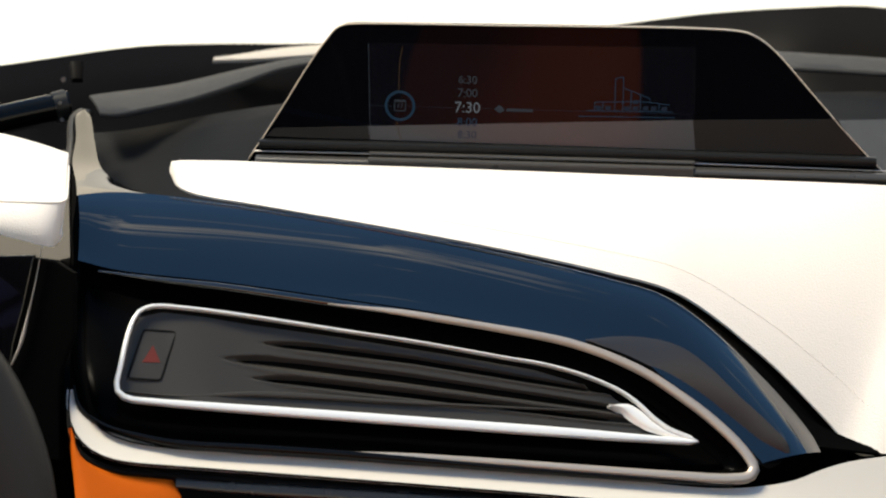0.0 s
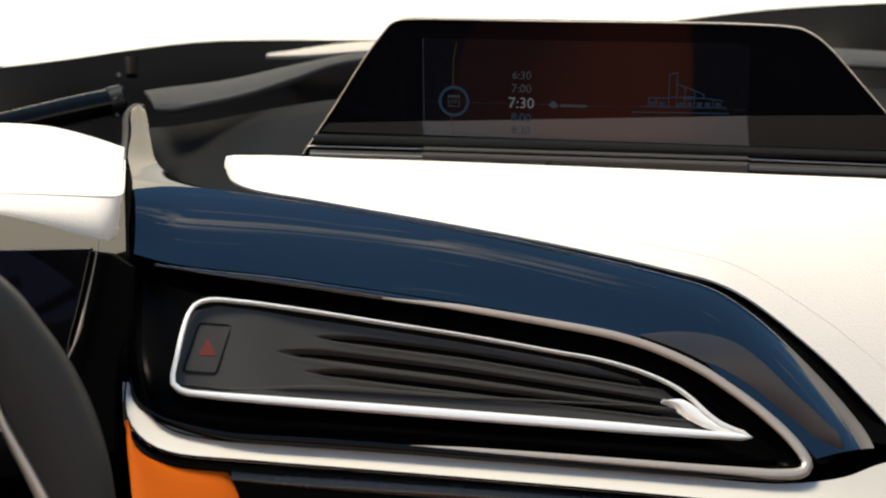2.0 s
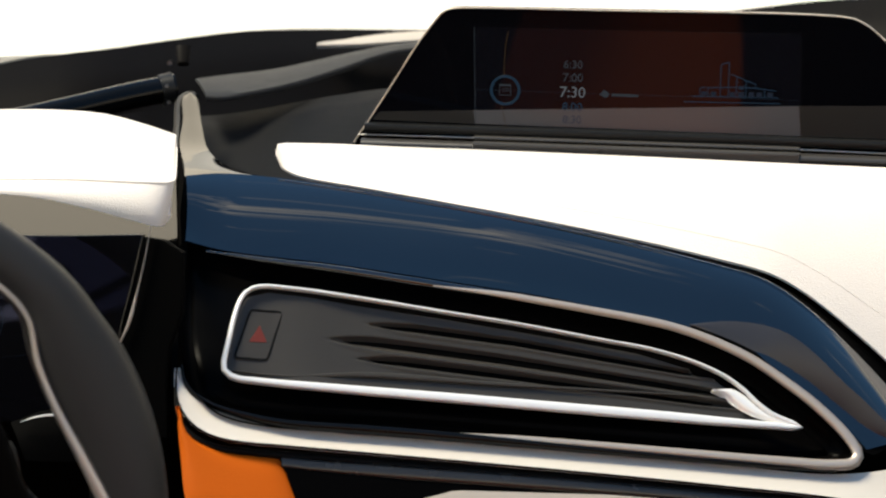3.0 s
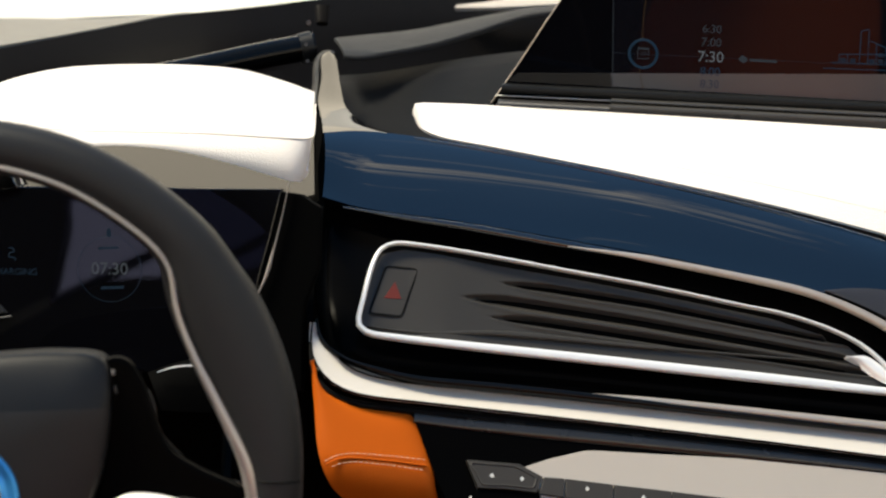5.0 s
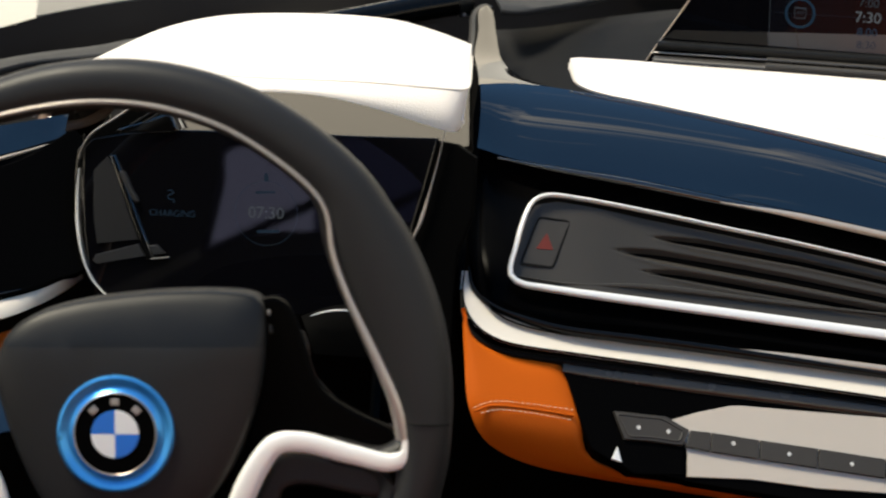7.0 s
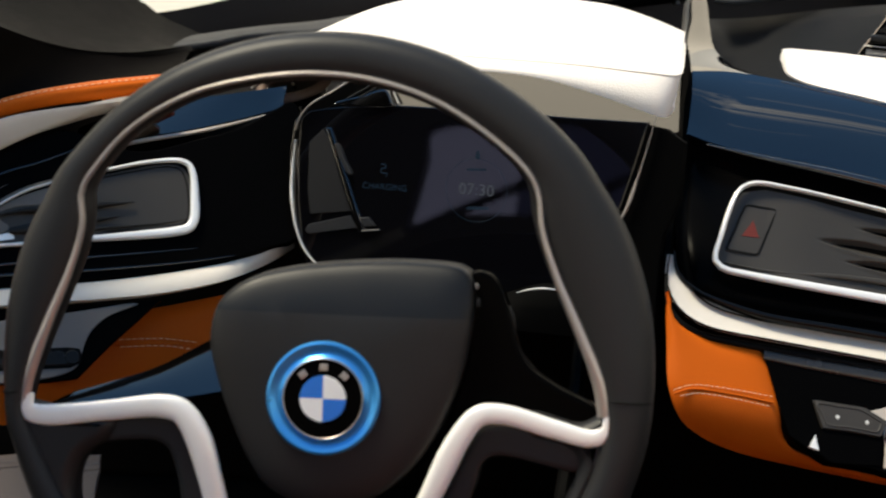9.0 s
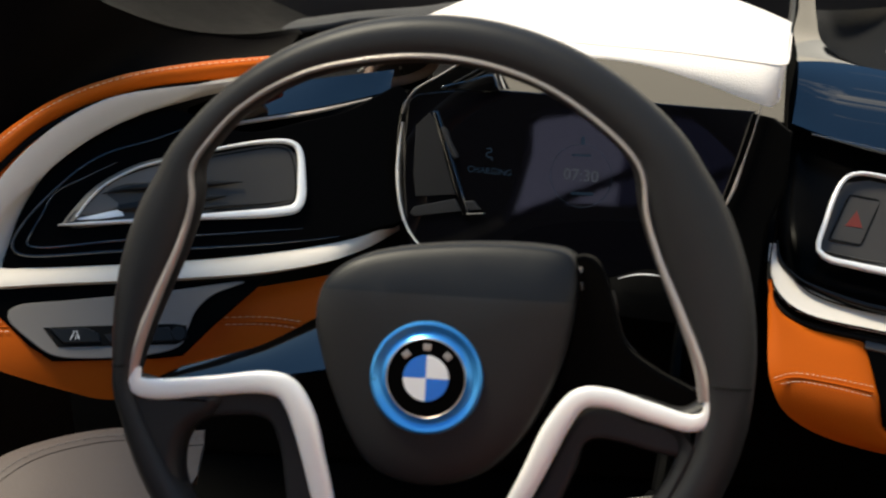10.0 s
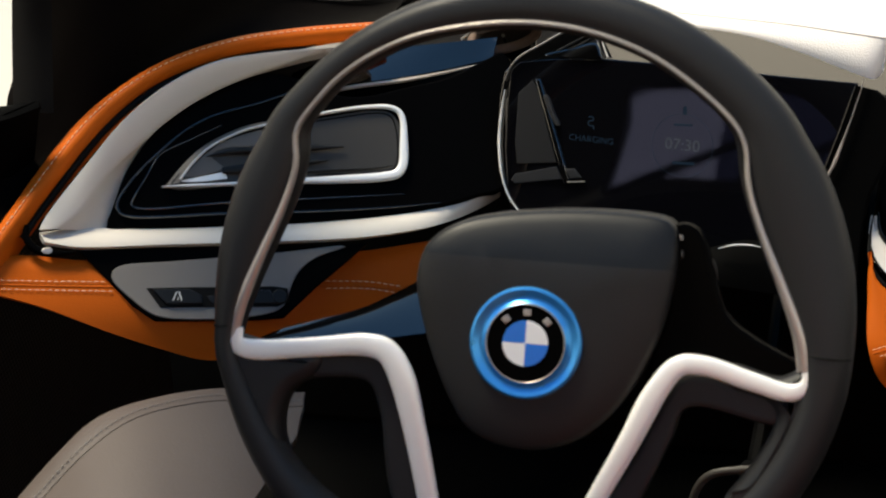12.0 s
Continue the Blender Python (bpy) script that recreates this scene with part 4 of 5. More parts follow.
hood_lip = mm((-316, 1650, 690), (-297, 1628, 703), (-270, 1612, 713), (-240, 1603, 718), (-185, 1601, 721), (-155, 1601, 722), (-118, 1601, 718), (-81, 1601, 708), (-52, 1601, 698), (-34, 1603, 692), (-28, 1625, 690))
rows = between(hood_back, hood_seam, 10, 60, 0.004)
part("top", sheet(rows, 0.006, (0, 0, -1)), WHITE_LEATHER, hood)
seam = rows[-1]
lip_curve = glide(hood_lip, 60) + np.array((0, 0.012, -0.0047))
lip_rows = [seam + np.array((0, -0.0003, -0.0003))]
for t in np.linspace(0.12, 1, 7):
    lip_rows.append(seam * (1 - t) + lip_curve * t + np.array((0, -0.006, 0.002)) * 4 * t * (1 - t) * 0.7)
lip_rows += [lip_curve + np.array((0, 0.004, -0.0015)), lip_curve + np.array((0, 0.02, 0.002)), glide(hood_back, 60) * 0.75 + lip_curve * 0.25 + np.array((0, 0, -0.014))]
part("lip", sheet(lip_rows, 0.0015, (0, 1, 0.2)), WHITE_LEATHER, hood, "white leather front lip")
end_rows = [np.array(mm((-22, 1793, 689), (-22, 1740, 696), (-23, 1690, 702), (-24, 1650, 706))), np.array(mm((-22, 1793, 676), (-23, 1740, 682), (-25, 1690, 690), (-28, 1628, 690)))]
part("end", sheet([glide(r, 12) for r in end_rows], 0.002, (-1, 0, 0)), WHITE_LEATHER, hood)
part("piping", sweep(glide([tuple(q) for q in seam[30:]] + mm((-22.5, 1690, 704), (-22, 1740, 698)), 50), (0, -0.5, 0.85), 0.0009, 0.0009, sides=8), WHITE_LEATHER, hood, "white leather piping")
tray_rows = [[(x, y, 0.640 + 0.012 * ((x + 0.17) / 0.2) ** 2 - dz) for x in np.linspace(-0.29 + 0.5 * max(0, y - 1.7), -0.024, 24)] for y, dz in ((1.60, 0.010), (1.63, 0.0), (1.7, 0.0), (1.76, 0.0), (1.84, 0.0), (1.92, 0.0), (1.94, 0.03))]
solo("instrument_tray", sheet(tray_rows, 0.004, (0, 0, -1)), GLOSS_TRAY, "glossy tray under the hood mirroring bright sky", "dash tray", kind="structure")

# ---- instrument cluster ----
cluster = thing("instrument_cluster", tuple(on("cluster", 100, 50, -10)), "wide black glass instrument display showing a charging clock", "instrument display")
part("glass", slab("cluster", [(-4, -8), (-9, 10), (-13, 40), (-14, 70), (-13, 94), (-7, 100), (20, 105), (52, 108), (115, 109), (173, 109), (223.3, 109.6), (220.2, 96.9), (214.9, 77.2), (207.2, 52.3), (198, 0), (192, -10)], -10, 0, 0.8), CLUSTER_GLASS, cluster, "black mirror-smooth glass")
part("left_bezel", bar("cluster", [(5, -4), (-2, 2), (-8, 10), (-13.3, 23), (-16.8, 44), (-16.8, 62), (-15.5, 80)], 50, [0.5, 0.7, 0.9, 1.1, 0.9, 0.3], 1.4, 2.0), CHROME, cluster, "slim chrome bezel line")
part("upper_bezel", bar("cluster", [(-16, 86), (-13, 95), (-7, 103), (8, 113), (26, 125), (40, 133)], 40, [0.3, 0.6, 0.7, 0.5], 1.2, 2.0), INLAY, cluster, "slim silver bezel line")
part("right_bezel", bar("cluster", [(228.8, 115.2), (226.5, 105), (222.6, 89), (217.3, 70.1), (212, 53.3), (205.9, 40.8)], 40, [0.3, 0.4, 0.6, 1.3, 0.5], 1.2, 2.0), INLAY, cluster, "slim silver bezel line")
part("wall", slab("cluster", [(4, -8), (-10, 8), (-19, 42), (-19, 75), (-17, 92), (-7, 104), (24, 125), (38, 134), (46, 119), (52, 109), (10, 104), (-10, 98), (-14, 70), (-12, 40), (-6, 8)], -25, -0.5, 0.5), GLOSS_BLACK, cluster, "glossy black side wall")
part("right_wall", slab("cluster", [(186, -14), (198, 30), (204, 70), (210, 108.5), (222, 108), (236, 106), (248, 98), (246, 60), (237, 38), (234.5, 22), (233.5, -20)], -16, -1.2, 1.0), MATT_BLACK, cluster, "black side wall")
part("hood_tab", slab("cluster", [(10, 106), (30, 113), (44, 118), (47.5, 117), (50, 110), (52, 107)], -14, 2, 1.2, 24), GLOSS_BLACK, cluster, "rounded black tab")
part("side_panel", slab("cluster", [(-3.6, 31.1), (-5.9, 46.1), (-6, 78.7), (3.3, 88.4), (8.7, 80.2), (16.5, 56.2), (24.5, 35)], -1, 1.0, 0.5), SIDE_GREY, cluster, "graphite side panel")
part("side_facet", slab("cluster", [(-6.7, 19.9), (-4.2, 24.1), (24.3, 32.3), (28.9, 24.4), (-3.7, 17.6)], -1, 1.6, 0.5), PLATE_DARK, cluster, "grey lower facet of the side panel")
part("inner_fin", slab("cluster", [(5.2, 89.4), (9.1, 89.8), (17.6, 67.8), (30, 36.8), (35.1, 22.1), (30.4, 21.5), (23.9, 38), (13.8, 65.5)], -1, 2.4, 1.0), GLOSS_BLACK, cluster, "slanting gloss rib")
# grey slabs painted as gleams on the gloss rib and at its foot
part("rib_gleam", slab("cluster", [(11.8, 79), (14.6, 79.6), (20.5, 68.2), (25, 60.3), (22.6, 59.2), (16.6, 67.7)], -1, 2.9, 1.0, 24), PLATE_DARK, cluster, "grey slab painted as the gleam on the rib")
part("inner_gleam", slab("cluster", [(31, 31.4), (37, 32.4), (42.5, 26.9), (34.5, 25.3)], -1, 2.6, 0.8), PLATE_DARK, cluster, "small grey slab painted as a gleam")
part("gleam_edge", slab("cluster", [(33.1, 22.4), (45.2, 24), (45.1, 25), (33, 23.4)], -1, 3.0, 0.3), PLATE_GREY, cluster)
for shift in (5.0, 9.0):
    part("bezel_rib", bar("cluster", [(14 + shift, 111 - shift * 0.3), (30 + shift, 121 - shift * 0.3), (44 + shift, 130 - shift * 0.3)], 14, 0.8, 1.0, 1.0, sides=8), SATIN_BLACK, cluster, "black rib beside the bezel")
part("clock_text", words("cluster", "07:30", 110, 56, 0.1, 11.0), CLOCK_WHITE, cluster, "white glowing clock figures")
part("charging_text", words("cluster", "CHARGING", 47, 53, 0.1, 6.0), CLOCK_BLUE, cluster, "blue glowing word")
part("clock_ring", disc("cluster", 110, 56, 0, 0.1, 21, 20.7, 60, 0.05), CLOCK_BLUE, cluster, "faint blue ring")
part("caption_bar", slab("cluster", [(103, 68.5), (116, 69.3), (116, 70.7), (103, 69.9)], 0, 0.1, 0.02), CLOCK_BLUE, cluster)
part("caption_bar", slab("cluster", [(104, 43), (119, 43.8), (119, 45.6), (104, 44.8)], 0, 0.1, 0.02), CLOCK_BLUE, cluster)
part("plug_icon", bar("cluster", [(44, 68), (47, 68), (47.5, 66), (44.5, 65), (44.5, 62.5), (48, 62), (48, 60)], 24, 0.4, 0.05, 0.08), CLOCK_BLUE, cluster)
part("plug_icon", slab("cluster", [(108.5, 78), (110, 76), (111.5, 78), (111, 82), (109, 82)], 0, 0.1, 0.02), CLOCK_BLUE, cluster)

# ---- driver's side fascia ----
fascia = thing("side_fascia", tuple(on("left", -100, 20, -10)), "pearl silver wing and gloss black fascia round the side vent", "dash fascia")
wing_out = [(-249, -21), (-244, -13), (-215, 19), (-186, 48), (-154, 70), (-122, 83), (-90, 88), (-51, 90.5), (-20, 92)]
wing_in = [(-205, -22), (-200, -10), (-187, 18), (-167, 42), (-143, 62), (-107, 75.5), (-75, 83), (-51, 87.5), (-20, 91)]
wing_fold = [(-237, -22), (-224, -14), (-211, 1), (-196, 17), (-176, 33), (-156, 48), (-135.7, 60), (-107, 72), (-76, 81), (-51, 88), (-20, 91.5)]
wing_lift = (2, 3.5, 8, 12, 14, 14, 11, 7, 4)
outer_half = between([on("left", u, v, h) for (u, v), h in zip(wing_out, wing_lift)], [on("left", u, v, 3) for u, v in wing_fold], 8, 60, 0.0012, facing("left"))
inner_half = between([on("left", u, v, 3) for u, v in wing_fold], [on("left", u, v, -10) for u, v in wing_in], 8, 60, -0.0012, facing("left"))
part("wing", sheet(outer_half + inner_half[1:], 0.004, (0, 0.7, -0.7)), PEARL, fascia, "pearl silver wing with a soft fold", 70)
trim_hi = [(-249, -21), (-222, -20), (-181, -24), (-125, -27), (-64, -29), (-9, -28), (31, -24), (50, -19.5), (68, -14)]
trim_lo = [(-246, -29), (-227, -34), (-164, -37.5), (-88, -41.5), (-30, -43), (13, -40), (35, -36), (52, -31), (70, -24)]
part("lower_strip", sheet(between([on("left", u, v, h) for (u, v), h in zip(trim_hi, (-6, -6, -6, -6, -6, -6, -8, -11, -15))], [on("left", u, v - 0.6 + 0.3 * max(0.0, 2 - h), h) for (u, v), h in zip(trim_lo, (2, 2, 2, 2, 1, -3, -11, -18, -27))], 13, 60, 0.0015, facing("left")), 0.004, (0, 0.7, -0.7)), PEARL, fascia, "pearl silver lower strip")
gloss_l = [(-204, -22), (-199, -8), (-186, 18), (-167, 42), (-143, 62), (-107, 75.5), (-82, 79), (-66, 74), (-46, 62), (-23, 57.5), (10, 62), (41, 67), (63, 76), (82, 82), (84, 60), (78, 10), (70, -14), (50, -19), (31, -23), (-9, -27), (-64, -28), (-125, -26), (-181, -23)]
part("gloss_panel", slab("left", gloss_l, -16, -5, 1.2, 120), RECESS_BLACK, fascia, "black moulded panel")
side_vent = thing("side_air_vent", tuple(on("left", -90, 20, -6)), "chrome framed side air vent with dark blades", "air vent")
groove = [(-40, 66), (-68.8, 63.4), (-96.8, 56.5), (-116.6, 52.7), (-128.5, 49.5), (-144.6, 41.9), (-161, 30.4), (-177.6, 16.5), (-192.4, -0.1), (-196.1, -7.7), (-194.3, -12.9), (-186.3, -15.9), (-123.8, -18.5), (-62.5, -21.8), (-8.1, -22.9), (23.4, -22.2)]
part("surround", bar("left", groove, 110, [0.4, 1.0, 1.2, 1.3, 1.4, 1.4, 1.2, 1.0, 0.4], [0.8, 2.6, 3.0, 3.0, 2.6, 0.8], -4.5, False, 16), GLOSS_BLACK, side_vent, "raised gloss black bead")
part("inner_bead", bar("left", [(-120, 44), (-146, 34), (-164.3, 26), (-174.9, 11.2), (-182.8, -0.1), (-186.5, -7.7), (-180, -10.5), (-120, -11), (-50, -13), (0, -14)], 90, [0.3, 0.8, 1.2, 1.4, 1.2, 1.0, 0.3], [0.5, 2.0, 2.4, 2.0, 0.5], -5.5, False, 16), GLOSS_BLACK, side_vent, "inner gloss black bead")
frame_l = [(-164.8, 3.1), (-144.7, 2.3), (-116, 1.3), (-83.4, 0.4), (-44.7, -1), (-13.5, -1.4), (-3.9, 0.2), (0.3, 6), (2.8, 20.7), (4, 38), (2, 44), (-3.9, 47.4), (-23.4, 48.6), (-55.1, 46), (-78.8, 43.3), (-92.7, 40.7), (-106.5, 38.1), (-118.5, 33.8), (-130.7, 27.9), (-143.2, 17.7), (-152.2, 7.3)]
part("frame", bar("left", frame_l, 140, [0.4, 1.2, 1.3, 1.5, 1.8, 2.2, 2.8, 3.2, 3.4, 3.2, 2.4, 1.7, 1.4, 1.2, 1.1, 1.0, 0.9, 0.9, 0.8, 0.8], 2.1, -2.5, False, 16, 0.9), CHROME, side_vent, "polished chrome frame")
# the bevel's shade is put into a darker metal than the frame's chrome
part("bevel", sheet(between([on("left", u, v, -5.5) for u, v in ((-164.8, 3.6), (-155, 13.9), (-140.3, 27.1), (-122.1, 36.9), (-102.1, 43.4), (-78.5, 46.1))], [on("left", u, v, -2.8) for u, v in ((-153, 5.5), (-143.2, 17.7), (-130.7, 27.9), (-118.5, 33.8), (-106.5, 38.1), (-80, 43))], 5, 40), 0.001, (0, 0.7, -0.7)), BEVEL_SHADED, side_vent, "outer bevel of the frame, coloured darker for shade")
part("panel", slab("left", [(-160, 3), (-148, 16), (-130, 27), (-110, 34), (-87, 39), (-40, 45), (-8, 46), (0, 40), (1, 4), (-6, -2), (-100, 1)], -7, -3.8, 0.8, 70), VENT_GREY, side_vent, "graphite satin inner panel")
part("wedge", slab("left", [(-149.6, 9.7), (-141.2, 17.8), (-129.9, 27), (-117.8, 32.9), (-102.7, 36.9), (-92, 38), (-95.8, 28.4), (-119.1, 27.3), (-130, 22.8), (-122.4, 13.2)], -5, -3.4, 0.6, 50), BEVEL_SHADED, side_vent, "upper facet of the wedge in the same darkened metal")
part("wedge_lip", sheet(between([on("left", u, v, -5.4) for u, v in ((-152, 7.6), (-138, 10.2), (-122.6, 12.6))], [on("left", u, v, -2.4) for u, v in ((-150, 5.6), (-137, 4.9), (-120.4, 5.6))], 5, 20, 0.001, facing("left")), 0.001, (0, 0.7, -0.7)), CHROME, side_vent, "bright lower facet of the wedge")
part("louvre", bar("left", [(-133, 21.7), (-116, 23.6), (-93, 23), (-38.5, 21.4)], 40, [0.4, 2.2, 2.6, 2.4, 0.3], [0.5, 2.4, 2.4, 0.5], -1.0), SATIN_BLACK, side_vent, "dark pointed louvre blade")
part("louvre", bar("left", [(-123.6, 11), (-109.4, 11.2), (-90, 11.5), (-50, 12.7)], 40, [2.2, 3.6, 3.0, 2.4, 0.3], [0.8, 2.2, 2.2, 0.5], -1.4), SATIN_BLACK, side_vent, "dark pointed louvre blade")
part("louvre", bar("left", [(-90, 5), (-60, 6), (-20, 5), (-6, 6)], 30, [0.3, 1.2, 0.8, 0.3], [0.5, 1.4, 1.2, 0.5], -2.6), SATIN_BLACK, side_vent, "dark pointed louvre blade")
part("panel_groove", bar("left", [(-88, 38), (-40, 43), (-10, 44), (-3, 40), (-3, 10), (-8, 3), (-60, 4)], 70, 0.5, 0.5, -3.7, False, 8), DEEP_BLACK, side_vent, "dark joint round the inner panel")

trim_roll = thing("door_roll", tuple(on("left", -180, 70, -10)), "orange leather roll with a pale stitched seam", "leather roll")
out_line = [(-338, -80), (-300, -42), (-274, -13), (-249, 18), (-220, 51), (-192, 73), (-155, 93), (-112, 105), (-64, 110), (-8, 111)]
in_line = [(-292, -66), (-274, -40), (-258, -18), (-235, 10), (-202, 45), (-169, 71), (-133, 86), (-93, 94), (-50, 95.8), (-8, 97)]
rows = between([on("left", u, v, -6) for u, v in out_line], [on("left", u, v, -3) for u, v in in_line], 10, 70, 0.008, facing("left"))
rows = [rows[0] + np.array((0, 0.02, -0.015))] + rows + [rows[-1] + np.array((0, 0.01, -0.01))]
part("cover", sheet(rows, 0.003, (0, 0.7, -0.7)), ORANGE_LEATHER, trim_roll)
sew(trim_roll, rows[4] + facing("left") * 0.0005, facing("left"), THREAD, 0.0046, 0.0032, 0.00042)
solo("shadow_gap", bar("left", [(-260, -25), (-252, -14), (-230, 12), (-198, 47), (-166, 70.5), (-131, 84.5), (-93, 91.5), (-50, 93.6)], 70, 2.4, 2.4, -3.5), DEEP_BLACK, "black joint beside the orange roll", "trim strip")
solo("corner_joint", bar("left", [(-257, -17), (-258, -25), (-253, -33), (-243, -37), (-226, -38)], 30, [1.6, 3.0, 2.6, 1.0], 2.6, -1.0), RECESS_BLACK, "glossy black corner joint at the wing tip", "trim strip")
# added slab for the glint on the glossy corner
solo("corner_glint", slab("left", [(-249.8, -35.1), (-242.3, -33.4), (-241.5, -37.7), (-247.1, -37.6)], -1, 1.6, 0.9, 16), INLAY, "small metal slab painted as a glint at the wing tip", "trim strip")

# lower part of the driver's side
low = thing("door_flank", tuple(on("left", -200, -80, -12)), "orange leather lower flank with a double pale seam", "leather panel")
low_hi = [(-340, -34), (-300, -34), (-261, -35), (-221, -42), (-150, -46), (-60, -52), (12, -48), (66, -42)]
low_lo = [(-340, -50), (-300, -56), (-257, -70), (-207, -93), (-171, -107), (-144, -115), (-110, -113), (-80, -102), (-40, -94), (0, -86), (66, -72)]


def sunk(u):
    """How far the flank is sunk near the column, for the strip to shade it, from 0 to 1."""
    t = min(1.0, max(0.0, (u + 115) / 50))
    return t * t * (3 - 2 * t)


low_rows = []
for k, row in enumerate(between([(*q, 0) for q in low_hi], [(*q, 0) for q in low_lo], 14, 70)):
    swell = 1 - (1 - min(1.0, k / 4)) ** 2
    low_rows.append([tucked("left", q[0], q[1] + 4 * sunk(q[0]), -64, 0.0055, -8 + 3.8 * swell - 16 * sunk(q[0])) for q in row])
part("cover", sheet(low_rows, 0.005, (0, 0.7, -0.7)), ORANGE_LEATHER, low)
part("crease", bar("left", [(-335, -52, 0), (-290, -54, 0), (-240, -59, 0), (-204, -62.5, 0), (-115, -69, 0), (-60, -70, -16), (-30, -73, -16), (0, -79, -16)], 60, 0.9, 0.9, -4.6), ORANGE_LEATHER, low)
for row in ([(-335, -49), (-290, -51), (-240, -56), (-207, -59)], [(-335, -55), (-290, -57), (-241, -62), (-202, -66)], [(-60, -71), (-30, -74), (-9, -79)], [(-60, -76), (-30, -79), (-6, -85)]):
    sew(low, [on("left", u, v + 4 * sunk(u), -3.6 - 16 * sunk(u)) for u, v in glide(row, 30)], facing("left"), THREAD, 0.0044, 0.0034, 0.0004)
side_control = thing("side_control_panel", tuple(on("left", -140, -65, -6)), "grey metal control plate with dark keys below the wing", "control panel")
part("panel", slab("left", [(-224, -36), (-150, -40), (-80, -44), (-30, -47), (-68, -74), (-92, -93), (-112, -93), (-178, -88), (-192, -77), (-207, -58)], -8, -2.6, 0.8), RECESS_BLACK, side_control, "glossy black backing")
part("plate", slab("left", [(-203, -52), (-196, -49), (-165, -49), (-96, -49), (-45, -48), (-68, -55), (-80, -64), (-86, -74), (-92, -86), (-112, -91), (-172, -87), (-181, -83), (-192, -73), (-204, -58)], -3, -1.2, 0.5, 80), PLATE_GREY, side_control, "grey satin metal plate")
part("key_well", slab("left", [(-182, -66), (-150, -68), (-96, -72), (-88, -74), (-88, -83), (-96, -86), (-174, -80)], -2, -0.4, 0.6), DEEP_BLACK, side_control, "dark recess for the keys")
key = part("key", slab("left", [(-178, -67.5), (-154, -69), (-146, -74), (-146, -80), (-170, -78.5)], -1, 1.2, 0.9), SATIN_BLACK, side_control, "dark key with a white lane symbol")
part("symbol", join(bar("left", [(-165.5, -76.5), (-162, -70.5)], 4, 0.4, 0.1, 1.2, sides=6), bar("left", [(-159.5, -76.8), (-160.8, -70.6)], 4, 0.5, 0.1, 1.2, sides=6), bar("left", [(-162, -76.6), (-161.6, -74)], 4, 0.3, 0.1, 1.2, sides=6)), WHITE_MARK, key)
part("key", slab("left", [(-143, -75), (-100, -74), (-97, -84), (-140, -81)], -1, 0.8, 0.9), SATIN_BLACK, side_control, "dark blank key")
part("knob", disc("left", -94, -79.5, -1, 1.2, 5.2, 0, 28, 0.8), SATIN_BLACK, side_control, "small round dark knob")

# glossy shelf above the side vent
shelf_back = mm((-437, 1590, 674), (-404, 1592, 687), (-364, 1596, 695), (-326, 1604, 699), (-296, 1620, 699))
shelf_front = mm((-437.9, 1570, 664.7), (-410, 1572, 671), (-384.6, 1576, 675.4), (-348, 1584, 680.4), (-311.7, 1600, 685.4), (-297.1, 1606, 688.4))
part("shelf", sheet(between(shelf_back, shelf_front, 8, 40, 0.0004, (0, -0.5, 0.8)), 0.004, (0, 0.3, -0.9)), GLOSS_BLACK, fascia, "gloss shelf mirroring blue sky")
shelf_foot = glide(mm((-440, 1572, 664), (-400, 1574, 665), (-368, 1578, 667), (-330, 1586, 676), (-300, 1602, 685), (-285, 1608, 687)), 40)
part("shelf_face", sheet([glide(shelf_front, 40) + np.array((0, 0.001, -0.0005)), shelf_foot, shelf_foot + np.array((0, 0.004, -0.012))], 0.003, (0, 0.8, -0.5)), RECESS_BLACK, fascia, "black face under the shelf")
part("shelf_edge", sweep(glide(shelf_front, 40) + np.array((0, -0.0015, -0.002)), (0, -0.7, 0.7), [0.0006, 0.0016, 0.0014, 0.0006], 0.0014, sides=8), SILVER, fascia, "thin pale edge")

# sensor nub on the driver's dash
nub = thing("sun_sensor", (-0.303, 1.69, 0.67), "oval copper-edged sensor on the dash top", "sensor")
nub_ring = [(-0.302 + 0.024 * math.cos(a), 1.692 + 0.010 * math.sin(a), 0.674 + 0.0065 * math.sin(a) + 0.0055 * math.cos(a)) for a in np.linspace(0, 2 * math.pi, 33)[:-1]]
part("ring", sweep(nub_ring, (0, -0.6, 0.8), 0.0038, 0.003, True, 10), COPPER, nub, "copper toned ring")
part("lens", (nub_ring + [tuple(np.array(q) + np.array((0, 0, -0.02))) for q in nub_ring], [tuple(range(32)), tuple(range(63, 31, -1))] + [(i, (i + 1) % 32, 32 + (i + 1) % 32, 32 + i) for i in range(32)]), GLOSS_BLACK, nub)
part("dot", sweep([(-0.3025, 1.690, 0.6745), (-0.3025, 1.688, 0.676)], (1, 0, 0), 0.0012, 0.0012, sides=10), PLATE_GREY, nub)

# ---- door, pillar and dash end on the driver's side ----
rim_line = mm((-630.5, 1565, 742.9), (-560, 1590, 765), (-520, 1620, 746), (-508, 1660, 722), (-486, 1700, 697), (-462, 1740, 677), (-437, 1780, 663), (-419, 1820, 653), (-410, 1850, 645))
far_line = mm((-664.6, 1660, 716.2), (-615, 1750, 745), (-570, 1800, 721), (-520, 1880, 693), (-466, 1930, 655), (-448, 1940, 637), (-420, 1940, 625), (-405, 1930, 622))
solo("driver_dash_top", sheet(between(far_line, rim_line, 10, 40, -0.006), 0.006, (0, 0, -1)), DASH_SHADED, "soft dash end curving up to the pillar, coloured darker for shade", "dash top", kind="structure")
